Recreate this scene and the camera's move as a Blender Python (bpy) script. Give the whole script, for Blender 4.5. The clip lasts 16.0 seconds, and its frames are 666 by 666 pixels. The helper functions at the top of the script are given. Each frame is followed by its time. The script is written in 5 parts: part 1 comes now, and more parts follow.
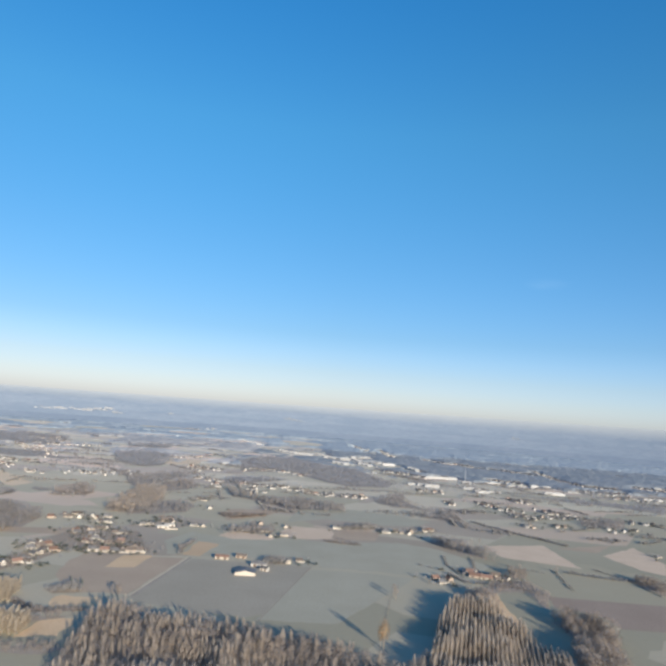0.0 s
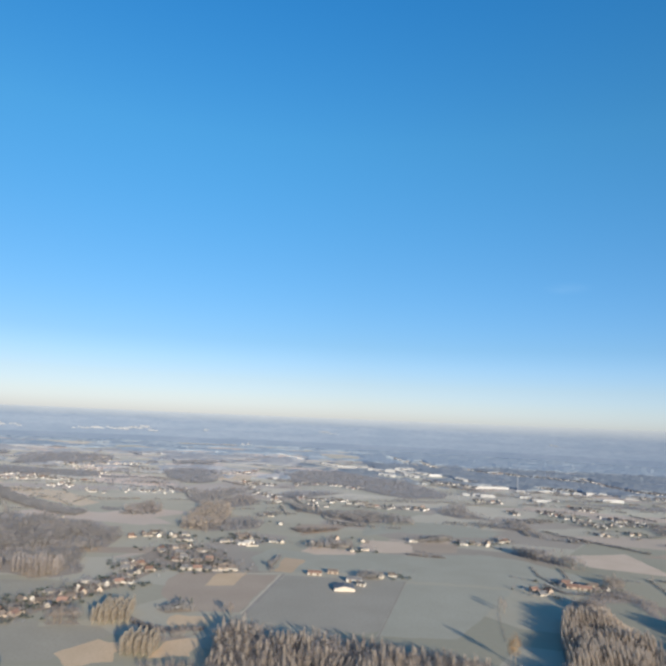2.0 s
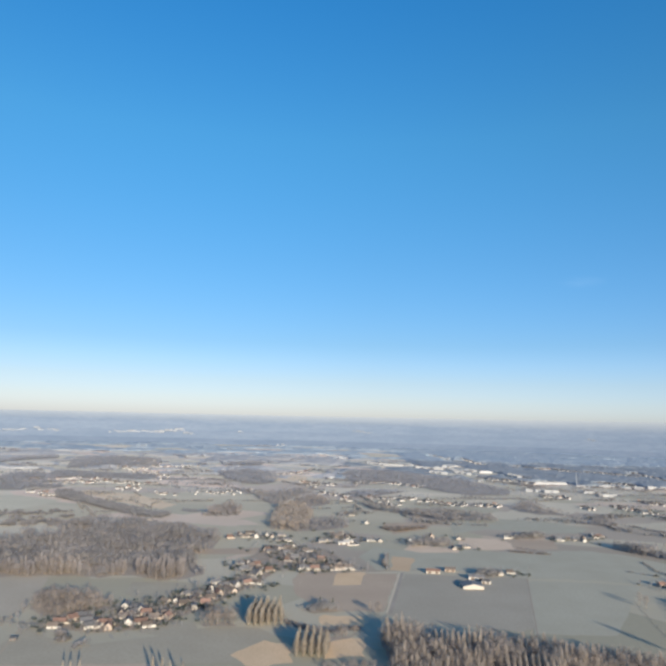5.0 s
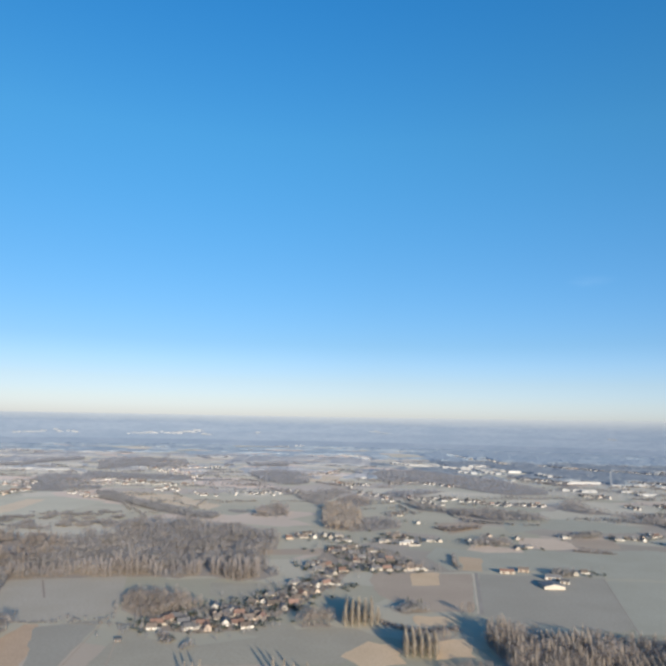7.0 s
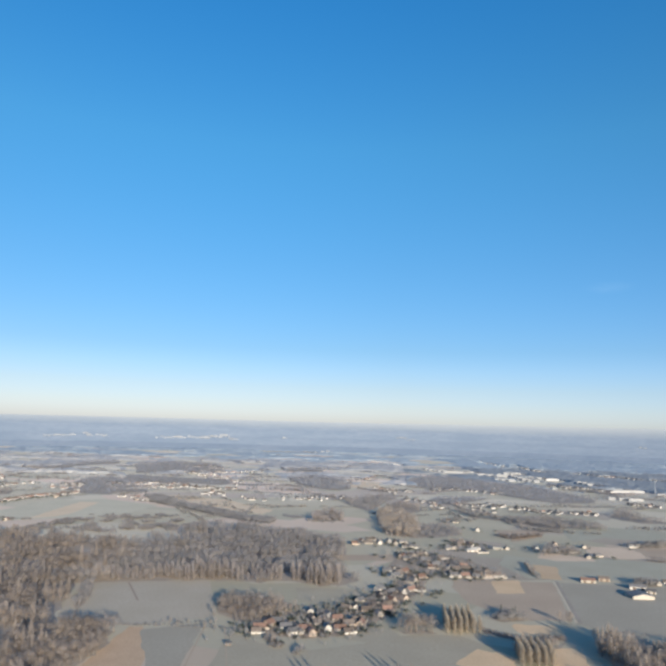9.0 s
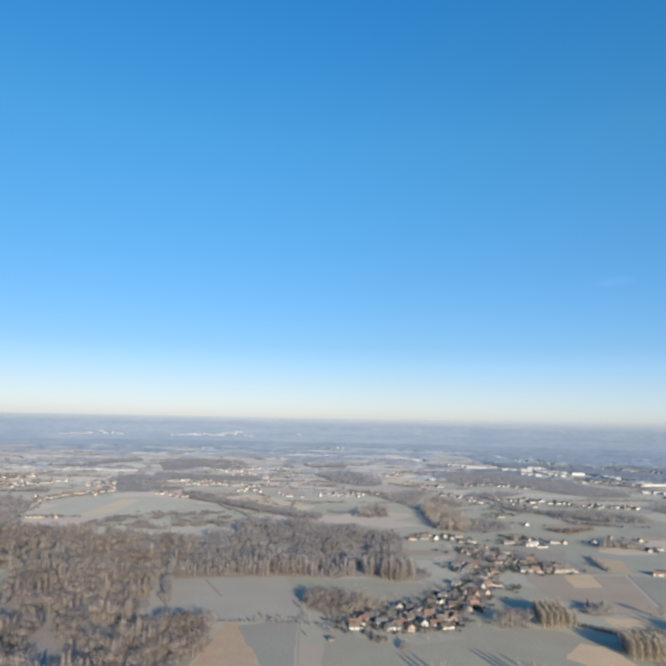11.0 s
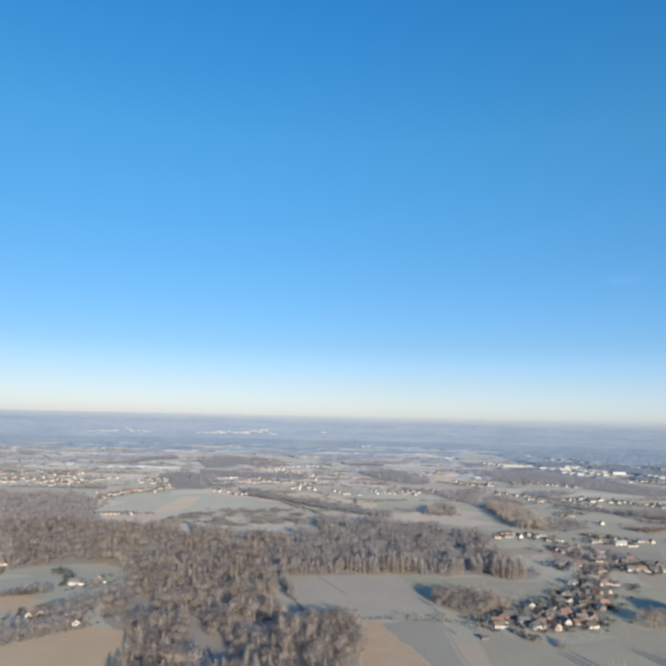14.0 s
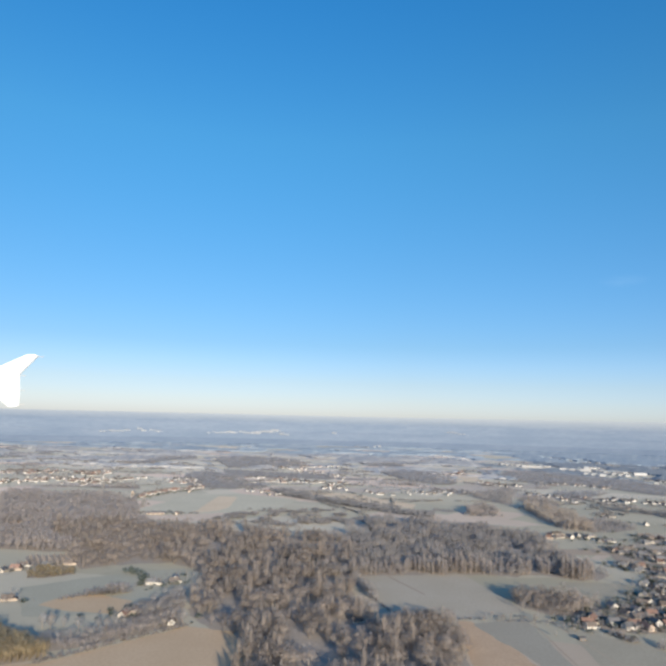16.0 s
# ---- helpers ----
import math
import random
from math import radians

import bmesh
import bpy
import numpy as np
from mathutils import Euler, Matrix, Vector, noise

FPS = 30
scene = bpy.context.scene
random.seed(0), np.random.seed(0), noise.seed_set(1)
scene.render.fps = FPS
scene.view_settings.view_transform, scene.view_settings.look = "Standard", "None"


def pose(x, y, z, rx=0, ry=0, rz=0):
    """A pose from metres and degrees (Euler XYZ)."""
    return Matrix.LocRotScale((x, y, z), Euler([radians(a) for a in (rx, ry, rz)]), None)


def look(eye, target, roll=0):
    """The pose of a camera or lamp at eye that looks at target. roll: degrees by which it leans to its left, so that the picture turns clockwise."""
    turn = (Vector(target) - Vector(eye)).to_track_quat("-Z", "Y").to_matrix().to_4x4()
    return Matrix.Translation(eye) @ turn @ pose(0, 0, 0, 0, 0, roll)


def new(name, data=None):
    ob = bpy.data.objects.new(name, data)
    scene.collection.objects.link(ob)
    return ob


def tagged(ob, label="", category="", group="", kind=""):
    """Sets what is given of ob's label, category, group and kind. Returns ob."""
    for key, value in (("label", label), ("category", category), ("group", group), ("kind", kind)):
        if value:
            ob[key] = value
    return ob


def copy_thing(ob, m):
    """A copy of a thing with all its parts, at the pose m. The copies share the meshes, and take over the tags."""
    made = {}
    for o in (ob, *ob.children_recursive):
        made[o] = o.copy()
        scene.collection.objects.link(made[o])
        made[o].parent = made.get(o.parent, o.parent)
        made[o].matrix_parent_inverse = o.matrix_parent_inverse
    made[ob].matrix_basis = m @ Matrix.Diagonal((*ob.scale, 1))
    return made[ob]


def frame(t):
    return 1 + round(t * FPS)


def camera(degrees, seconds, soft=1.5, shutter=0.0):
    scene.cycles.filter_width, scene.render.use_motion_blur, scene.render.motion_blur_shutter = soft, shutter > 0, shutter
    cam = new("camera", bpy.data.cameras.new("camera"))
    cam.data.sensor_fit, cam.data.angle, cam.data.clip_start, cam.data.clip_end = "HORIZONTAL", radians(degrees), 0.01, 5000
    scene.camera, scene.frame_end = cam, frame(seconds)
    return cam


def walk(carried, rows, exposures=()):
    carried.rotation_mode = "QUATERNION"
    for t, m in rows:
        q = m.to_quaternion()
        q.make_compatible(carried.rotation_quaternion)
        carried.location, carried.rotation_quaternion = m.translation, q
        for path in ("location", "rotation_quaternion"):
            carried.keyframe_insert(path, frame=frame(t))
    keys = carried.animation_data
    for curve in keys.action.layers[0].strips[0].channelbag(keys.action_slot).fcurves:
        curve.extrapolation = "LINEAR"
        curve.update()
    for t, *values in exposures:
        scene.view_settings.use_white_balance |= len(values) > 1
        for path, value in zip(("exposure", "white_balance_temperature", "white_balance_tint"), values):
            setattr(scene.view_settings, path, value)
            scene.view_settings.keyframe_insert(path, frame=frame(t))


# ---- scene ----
cam = camera(55.8, 16.0, 3.3)
METRES, EYE, TILT, LEAN, TURN = 590.0, 181.0, 7.1, -4.3, 0.0
ROWS = [
    (0.0, 0.0, 0.0, 0.0, 0.0, 0.0, -0.0),
    (0.5, -0.0327, -0.0006, 0.0011, 0.37, 0.44, 0.17),
    (1.0, -0.0653, 0.0006, 0.0012, 0.79, 0.72, 0.61),
    (1.5, -0.0975, 0.0001, 0.0023, 1.58, 0.97, 1.2),
    (2.0, -0.1298, 0.0014, 0.0028, 1.84, 1.13, 1.85),
    (2.5, -0.1618, 0.0013, 0.0038, 2.29, 1.22, 2.25),
    (3.0, -0.1938, 0.0018, 0.004, 2.69, 1.31, 2.42),
    (3.5, -0.2257, 0.0027, 0.0047, 3.24, 1.34, 2.76),
    (4.0, -0.2572, 0.0006, 0.0062, 3.09, 1.27, 3.07),
    (6.5, -0.4174, 0.0039, 0.0082, 3.57, 1.11, 3.59),
    (7.0, -0.448, 0.003, 0.0101, 3.81, 1.26, 3.53),
    (7.5, -0.4784, -0.0001, 0.0121, 4.07, 1.38, 3.44),
    (8.0, -0.509, -0.002, 0.0133, 4.78, 1.74, 3.22),
    (8.5, -0.5395, -0.0032, 0.0141, 5.18, 1.91, 3.15),
    (9.0, -0.5695, -0.0057, 0.0158, 5.26, 1.87, 3.26),
    (11.5, -0.7247, -0.0125, 0.0212, 5.7, 1.52, 3.89),
    (12.0, -0.7548, -0.0142, 0.0224, 6.0, 1.49, 3.9),
    (12.5, -0.7849, -0.0151, 0.0237, 6.23, 1.49, 3.9),
    (13.0, -0.815, -0.0178, 0.0255, 6.35, 1.5, 3.82),
    (13.5, -0.8454, -0.0193, 0.0266, 6.35, 1.5, 3.73),
    (14.0, -0.8758, -0.0217, 0.028, 6.37, 1.5, 3.69),
    (14.5, -0.9058, -0.0251, 0.03, 6.45, 1.52, 3.71),
    (15.0, -0.9363, -0.0278, 0.0314, 6.51, 1.51, 3.64),
    (15.5, -0.9666, -0.0311, 0.0333, 6.5, 1.52, 3.65),
    (16.0, -0.9973, -0.0348, 0.0353, 6.42, 1.53, 3.57),
]
walk(cam, [(t, pose(0, 0, EYE, TILT, LEAN, TURN) @ pose(METRES * x, METRES * y, METRES * z, 90 + pitch, roll, yaw)) for t, x, y, z, yaw, pitch, roll in ROWS], [(0.0, 1.0)])

# ---- sky and sun ----
SUN_ELEVATION, SUN_BEARING = 12.5, 155.0
world = bpy.data.worlds.new("sky")
scene.world = world
world.use_nodes = True
wt = world.node_tree
sky = wt.nodes.new("ShaderNodeTexSky")
sky.sky_type, sky.sun_disc = "NISHITA", False
sky.sun_elevation, sky.sun_rotation = radians(SUN_ELEVATION), radians(SUN_BEARING)
sky.altitude, sky.air_density, sky.dust_density, sky.ozone_density = 200.0, 1.0, 0.4, 2.0
deep = wt.nodes.new("ShaderNodeHueSaturation")
deep.inputs["Saturation"].default_value = 1.22
wt.links.new(sky.outputs[0], deep.inputs["Color"])
# clear winter air: deep blue above a pale milky horizon
way, up, tone, blend = (wt.nodes.new(k) for k in ("ShaderNodeTexCoord", "ShaderNodeSeparateXYZ", "ShaderNodeValToRGB", "ShaderNodeMix"))
wt.links.new(way.outputs["Generated"], up.inputs[0])
wt.links.new(up.outputs["Z"], tone.inputs[0])
# the last step brightens the unseen sky overhead to lift the shadows
steps = [(0.0, (0.62, 0.73, 1.50)), (0.03, (0.645, 0.69, 1.16)), (0.06, (0.64, 0.655, 0.95)), (0.12, (0.55, 0.65, 0.86)), (0.247, (0.585, 0.83, 0.985)), (0.42, (0.61, 1.10, 1.20)), (0.6, (0.42, 1.13, 1.40)), (0.8, (1.30, 1.42, 1.75))]
for place, colour in steps[1:-1]:
    tone.color_ramp.elements.new(place)
for stop, (place, colour) in zip(tone.color_ramp.elements, steps):
    stop.position, stop.color = place, (*colour, 1)
blend.data_type, blend.blend_type = "RGBA", "MULTIPLY"
blend.inputs["Factor"].default_value = 1.0
wt.links.new(deep.outputs[0], blend.inputs["A"])
wt.links.new(tone.outputs[0], blend.inputs["B"])
# the low sky keeps its brightness towards +x
side, low, lift, even, gain = (wt.nodes.new(k) for k in ("ShaderNodeMapRange", "ShaderNodeMapRange", "ShaderNodeMath", "ShaderNodeMix", "ShaderNodeMix"))
wt.links.new(up.outputs["X"], side.inputs[0])
wt.links.new(up.outputs["Z"], low.inputs[0])
side.inputs[1].default_value, side.inputs[2].default_value = 0.0, 0.45
low.inputs[1].default_value, low.inputs[2].default_value, low.inputs[3].default_value, low.inputs[4].default_value = 0.05, 0.45, 1.0, 0.0
lift.operation = "MULTIPLY"
wt.links.new(side.outputs[0], lift.inputs[0])
wt.links.new(low.outputs[0], lift.inputs[1])
even.data_type = gain.data_type = "RGBA"
gain.blend_type = "MULTIPLY"
even.inputs["A"].default_value, even.inputs["B"].default_value = (1, 1, 1, 1), (1.06, 1.12, 1.18, 1)
gain.inputs["Factor"].default_value = 1.0
wt.links.new(lift.outputs[0], even.inputs["Factor"])
wt.links.new(blend.outputs["Result"], gain.inputs["A"])
wt.links.new(even.outputs["Result"], gain.inputs["B"])
# one faint wisp of cloud, low in the blue
off, flat, far, veil, streak, thin, wisp = (wt.nodes.new(k) for k in ("ShaderNodeVectorMath", "ShaderNodeVectorMath", "ShaderNodeVectorMath", "ShaderNodeMapRange", "ShaderNodeTexNoise", "ShaderNodeMath", "ShaderNodeMix"))
off.operation, flat.operation, far.operation, thin.operation = "SUBTRACT", "MULTIPLY", "LENGTH", "MULTIPLY"
off.inputs[1].default_value = (0.3058, 0.9280, 0.2127)
flat.inputs[1].default_value = (30.0, 30.0, 110.0)
wt.links.new(way.outputs["Generated"], off.inputs[0])
wt.links.new(off.outputs[0], flat.inputs[0])
wt.links.new(flat.outputs[0], far.inputs[0])
wt.links.new(far.outputs["Value"], veil.inputs[0])
veil.interpolation_type = "SMOOTHSTEP"
veil.inputs[1].default_value, veil.inputs[2].default_value, veil.inputs[3].default_value, veil.inputs[4].default_value = 0.0, 1.3, 0.075, 0.0
streak.inputs["Scale"].default_value = 1.8
wt.links.new(flat.outputs[0], streak.inputs["Vector"])
wt.links.new(veil.outputs[0], thin.inputs[0])
wt.links.new(streak.outputs["Fac"], thin.inputs[1])
wisp.data_type = "RGBA"
wisp.inputs["B"].default_value = (4.5, 6.0, 7.5, 1)
wt.links.new(thin.outputs[0], wisp.inputs["Factor"])
wt.links.new(gain.outputs["Result"], wisp.inputs["A"])
wt.links.new(wisp.outputs["Result"], wt.nodes["Background"].inputs[0])
wt.nodes["Background"].inputs[1].default_value = 0.083
sun = new("sun", bpy.data.lights.new("sun", "SUN"))
sun.data.energy, sun.data.angle, sun.data.color = 5.0, radians(0.55), (0.975, 0.86, 0.695)
SX, SY = math.sin(radians(SUN_BEARING)), math.cos(radians(SUN_BEARING))
sun.matrix_world = look((400 * SX, 400 * SY, 400 * math.tan(radians(SUN_ELEVATION))), (0, 0, 0))

rng = np.random.default_rng(7)


# ---- materials ----
def material(name, colours, big=60.0, small=3.0, rough=0.9, spread="", bump=0.0, jitter=0.25, stretch=(1, 1, 1)):
    """Two scales of noise over two or three colours; spread: 'island' or 'object' jitters the value piece by piece."""
    m = bpy.data.materials.new(name)
    m.use_nodes = True
    nt = m.node_tree
    b = nt.nodes["Principled BSDF"]
    b.inputs["Roughness"].default_value = rough
    b.inputs["Specular IOR Level"].default_value = 0.25
    tc = nt.nodes.new("ShaderNodeNewGeometry")
    mp = nt.nodes.new("ShaderNodeMapping")
    mp.inputs["Scale"].default_value = stretch
    nt.links.new(tc.outputs["Position"], mp.inputs["Vector"])
    n1, n2 = nt.nodes.new("ShaderNodeTexNoise"), nt.nodes.new("ShaderNodeTexNoise")
    n1.inputs["Scale"].default_value, n1.inputs["Detail"].default_value = 1.0 / big, 4.0
    n2.inputs["Scale"].default_value, n2.inputs["Detail"].default_value = 1.0 / small, 3.0
    for n in (n1, n2):
        nt.links.new(mp.outputs[0], n.inputs["Vector"])
    ramp = nt.nodes.new("ShaderNodeValToRGB")
    e = ramp.color_ramp.elements
    e[0].position, e[1].position = 0.34, 0.66
    e[0].color, e[1].color = (*colours[0], 1), (*colours[1], 1)
    nt.links.new(n1.outputs["Fac"], ramp.inputs[0])
    last = ramp.outputs[0]
    mix = nt.nodes.new("ShaderNodeMix")
    mix.data_type = "RGBA"
    third = colours[2] if len(colours) > 2 else tuple(0.6 * c for c in colours[0])
    fac = nt.nodes.new("ShaderNodeMapRange")
    fac.inputs[1].default_value, fac.inputs[2].default_value = 0.42, 0.72
    fac.inputs[4].default_value = 0.75
    nt.links.new(n2.outputs["Fac"], fac.inputs[0])
    nt.links.new(fac.outputs[0], mix.inputs["Factor"])
    nt.links.new(last, mix.inputs["A"])
    mix.inputs["B"].default_value = (*third, 1)
    last = mix.outputs["Result"]
    if spread:
        src = tc.outputs["Random Per Island"]
        if spread == "object":
            src = nt.nodes.new("ShaderNodeObjectInfo").outputs["Random"]
        mr = nt.nodes.new("ShaderNodeMapRange")
        mr.inputs[3].default_value, mr.inputs[4].default_value = 1 - jitter, 1 + jitter
        nt.links.new(src, mr.inputs[0])
        hv = nt.nodes.new("ShaderNodeHueSaturation")
        nt.links.new(mr.outputs[0], hv.inputs["Value"])
        nt.links.new(last, hv.inputs["Color"])
        last = hv.outputs[0]
    nt.links.new(last, b.inputs["Base Color"])
    if bump:
        bp = nt.nodes.new("ShaderNodeBump")
        bp.inputs["Distance"].default_value, bp.inputs["Strength"].default_value = bump, 0.6
        nt.links.new(n2.outputs["Fac"], bp.inputs["Height"])
        nt.links.new(bp.outputs[0], b.inputs["Normal"])
    return m


def patchwork():
    """Frosted meadows, stubble and ploughland in irregular plots."""
    m = material("frosty_land", [(0.303, 0.272, 0.191), (0.340, 0.306, 0.221), (0.268, 0.238, 0.167)], 90.0, 6.0, bump=0.25)
    nt = m.node_tree
    b = nt.nodes["Principled BSDF"]
    old = b.inputs["Base Color"].links[0].from_socket
    geo = nt.nodes.new("ShaderNodeNewGeometry")
    mp = nt.nodes.new("ShaderNodeMapping")
    mp.inputs["Scale"].default_value = (1 / 210.0, 1 / 130.0, 0.0)
    mp.inputs["Rotation"].default_value = (0, 0, 0.35)
    vo = nt.nodes.new("ShaderNodeTexVoronoi")
    vo.inputs["Scale"].default_value = 1.0
    vo.distance = "CHEBYCHEV"
    nt.links.new(geo.outputs["Position"], mp.inputs[0])
    nt.links.new(mp.outputs[0], vo.inputs["Vector"])
    sep = nt.nodes.new("ShaderNodeSeparateColor")
    nt.links.new(vo.outputs["Color"], sep.inputs[0])
    ramp = nt.nodes.new("ShaderNodeValToRGB")
    ramp.color_ramp.interpolation = "CONSTANT"
    plots = [(0.0, (0.275, 0.252, 0.182)), (0.28, (0.378, 0.335, 0.250)), (0.50, (0.312, 0.278, 0.198)), (0.74, (0.425, 0.330, 0.250)), (0.87, (0.275, 0.228, 0.182))]
    e = ramp.color_ramp.elements
    e[0].color, e[1].position, e[1].color = (*plots[0][1], 1), plots[1][0], (*plots[1][1], 1)
    for p, c in plots[2:]:
        e.new(p).color = (*c, 1)
    nt.links.new(sep.outputs[0], ramp.inputs[0])
    mix = nt.nodes.new("ShaderNodeMix")
    mix.data_type = "RGBA"
    mix.inputs["Factor"].default_value = 0.72
    nt.links.new(old, mix.inputs["A"])
    nt.links.new(ramp.outputs[0], mix.inputs["B"])
    # haze put into the colour: paler farther out and westwards, in drifting patches
    at, haze_map = nt.nodes.new("ShaderNodeSeparateXYZ"), nt.nodes.new("ShaderNodeMapRange")
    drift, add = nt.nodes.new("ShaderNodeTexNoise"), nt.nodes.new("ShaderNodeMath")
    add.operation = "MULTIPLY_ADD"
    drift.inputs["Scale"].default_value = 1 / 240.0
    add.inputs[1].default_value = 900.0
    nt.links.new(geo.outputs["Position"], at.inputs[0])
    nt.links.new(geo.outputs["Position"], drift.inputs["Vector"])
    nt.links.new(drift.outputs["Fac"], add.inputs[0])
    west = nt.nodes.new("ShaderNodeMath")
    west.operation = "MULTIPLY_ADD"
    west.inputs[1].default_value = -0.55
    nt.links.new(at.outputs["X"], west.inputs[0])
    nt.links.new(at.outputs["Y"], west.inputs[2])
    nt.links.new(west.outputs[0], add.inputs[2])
    haze_map.inputs[1].default_value, haze_map.inputs[2].default_value, haze_map.inputs[4].default_value = 1150.0, 2600.0, 0.8
    nt.links.new(add.outputs[0], haze_map.inputs[0])
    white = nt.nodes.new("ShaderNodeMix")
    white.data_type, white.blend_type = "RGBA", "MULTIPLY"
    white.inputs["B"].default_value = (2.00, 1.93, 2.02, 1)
    nt.links.new(haze_map.outputs[0], white.inputs["Factor"])
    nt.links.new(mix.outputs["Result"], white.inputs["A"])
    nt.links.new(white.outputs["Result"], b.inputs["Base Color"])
    return m


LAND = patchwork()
FROST = material("frosted_meadow", [(0.318, 0.278, 0.208), (0.356, 0.312, 0.233), (0.285, 0.245, 0.177)], 45.0, 2.5, bump=0.12)
PALE = material("frosted_winter_crop", [(0.357, 0.306, 0.231), (0.394, 0.337, 0.261), (0.327, 0.279, 0.208)], 50.0, 2.5, bump=0.12)
MEADOW = material("rimed_green_meadow", [(0.328, 0.304, 0.232), (0.362, 0.336, 0.260), (0.298, 0.276, 0.208)], 50.0, 2.5, bump=0.12)
STUBBLE = material("dry_stubble", [(0.540, 0.385, 0.236), (0.595, 0.430, 0.268), (0.465, 0.328, 0.200)], 30.0, 2.0, bump=0.15)
CLAY = material("pinkish_stubble", [(0.520, 0.400, 0.290), (0.575, 0.448, 0.330), (0.450, 0.342, 0.245)], 34.0, 2.2, bump=0.15)
ROUGH = material("rough_tawny_stubble", [(0.435, 0.305, 0.196), (0.485, 0.345, 0.225), (0.350, 0.240, 0.152)], 14.0, 1.6, bump=0.35)
BEIGE = material("rolled_soil", [(0.448, 0.322, 0.202), (0.488, 0.356, 0.230), (0.396, 0.282, 0.174)], 50.0, 2.0, bump=0.12)
SOIL = material("grey_ploughland", [(0.358, 0.277, 0.204), (0.399, 0.312, 0.228), (0.306, 0.238, 0.171)], 40.0, 2.0, bump=0.2)
# lighter copies of meadow and soil, matching the haze painted into the far ground
FAR_PALE = material("hazed_far_meadow", [(0.480, 0.428, 0.318), (0.535, 0.476, 0.356), (0.430, 0.380, 0.278)], 70.0, 6.0, bump=0.15)
FAR_BEIGE = material("hazed_beige_soil", [(0.600, 0.465, 0.318), (0.655, 0.512, 0.356), (0.535, 0.410, 0.276)], 60.0, 5.0, bump=0.15)
DARK_SOIL = material("dark_ploughland", [(0.265, 0.205, 0.160), (0.295, 0.230, 0.182), (0.220, 0.168, 0.130)], 40.0, 2.0, bump=0.2)
GREY_FIELD = material("grey_fallow", [(0.298, 0.264, 0.206), (0.330, 0.294, 0.231), (0.266, 0.234, 0.180)], 50.0, 2.5, bump=0.12)
GRAVEL = material("pale_road", [(0.480, 0.400, 0.290), (0.550, 0.460, 0.340), (0.410, 0.340, 0.250)], 20.0, 1.0)
BARK = material("grey_bark", [(0.200, 0.170, 0.135), (0.270, 0.230, 0.185)], 4.0, 0.4)
LITTER = material("leaf_litter", [(0.275, 0.233, 0.191), (0.319, 0.275, 0.229), (0.231, 0.196, 0.160)], 25.0, 3.0, bump=0.2)
TWIGS = material("bare_twigs", [(0.282, 0.246, 0.218), (0.425, 0.368, 0.324), (0.236, 0.206, 0.188)], 26.0, 6.0, spread="island", jitter=0.10)
TWIGS_GREY = material("grey_twigs", [(0.284, 0.266, 0.256), (0.425, 0.392, 0.370), (0.242, 0.229, 0.224)], 34.0, 7.0, spread="island", jitter=0.10)
TWIGS_TAN = material("pale_poplar_twigs", [(0.425, 0.364, 0.307), (0.490, 0.428, 0.369), (0.335, 0.288, 0.248)], 18.0, 4.0, spread="island", jitter=0.15)
TWIGS_POPLAR = material("straw_poplar_twigs", [(0.425, 0.366, 0.295), (0.490, 0.428, 0.352), (0.335, 0.288, 0.231)], 18.0, 4.0, spread="island", jitter=0.15)
TWIGS_OLIVE = material("olive_twigs", [(0.335, 0.276, 0.182), (0.392, 0.326, 0.220), (0.268, 0.220, 0.146)], 12.0, 3.0, spread="island", jitter=0.15)
TWIGS_GOLD = material("golden_twigs", [(0.391, 0.253, 0.132), (0.448, 0.299, 0.167), (0.299, 0.196, 0.103)], 8.0, 2.0, spread="island", jitter=0.15)
HEDGE = material("dark_hedge_twigs", [(0.180, 0.174, 0.174), (0.240, 0.232, 0.228), (0.150, 0.147, 0.150)], 30.0, 6.0, spread="island", jitter=0.12)
EMBANK = material("dark_grey_scrub", [(0.160, 0.160, 0.172), (0.205, 0.204, 0.214), (0.134, 0.136, 0.148)], 30.0, 6.0, spread="island", jitter=0.10)
NEEDLES = material("dark_needles", [(0.062, 0.074, 0.062), (0.092, 0.104, 0.086)], 8.0, 1.5, spread="island", jitter=0.10)
# the next four carry haze in their base colour, bluish or paled
HAZE_WOOD = material("hazed_far_wood", [(0.224, 0.252, 0.274), (0.272, 0.296, 0.316), (0.192, 0.218, 0.242)], 140.0, 30.0, spread="island", jitter=0.15)
WEST_HAZE_WOOD = material("hazed_west_wood", [(0.318, 0.314, 0.308), (0.395, 0.386, 0.376), (0.260, 0.260, 0.262)], 120.0, 16.0, spread="island", jitter=0.15)
PALE_WOOD = material("hazed_skyline_wood", [(0.252, 0.298, 0.334), (0.308, 0.344, 0.374), (0.204, 0.256, 0.298)], 150.0, 26.0, spread="island", jitter=0.15)
FAR_TWIGS = material("hazed_far_twigs", [(0.300, 0.306, 0.334), (0.395, 0.390, 0.405), (0.262, 0.270, 0.300)], 50.0, 8.0, spread="island", jitter=0.15)
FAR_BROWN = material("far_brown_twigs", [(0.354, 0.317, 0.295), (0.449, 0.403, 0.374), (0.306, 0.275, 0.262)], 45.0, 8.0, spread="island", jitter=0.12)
# greyed and blued to put the far city's haze into the colour
FAR_WALL = material("hazed_cladding", [(0.165, 0.182, 0.212), (0.192, 0.208, 0.236), (0.142, 0.160, 0.192)], 14.0, 3.0, spread="object", jitter=0.15)
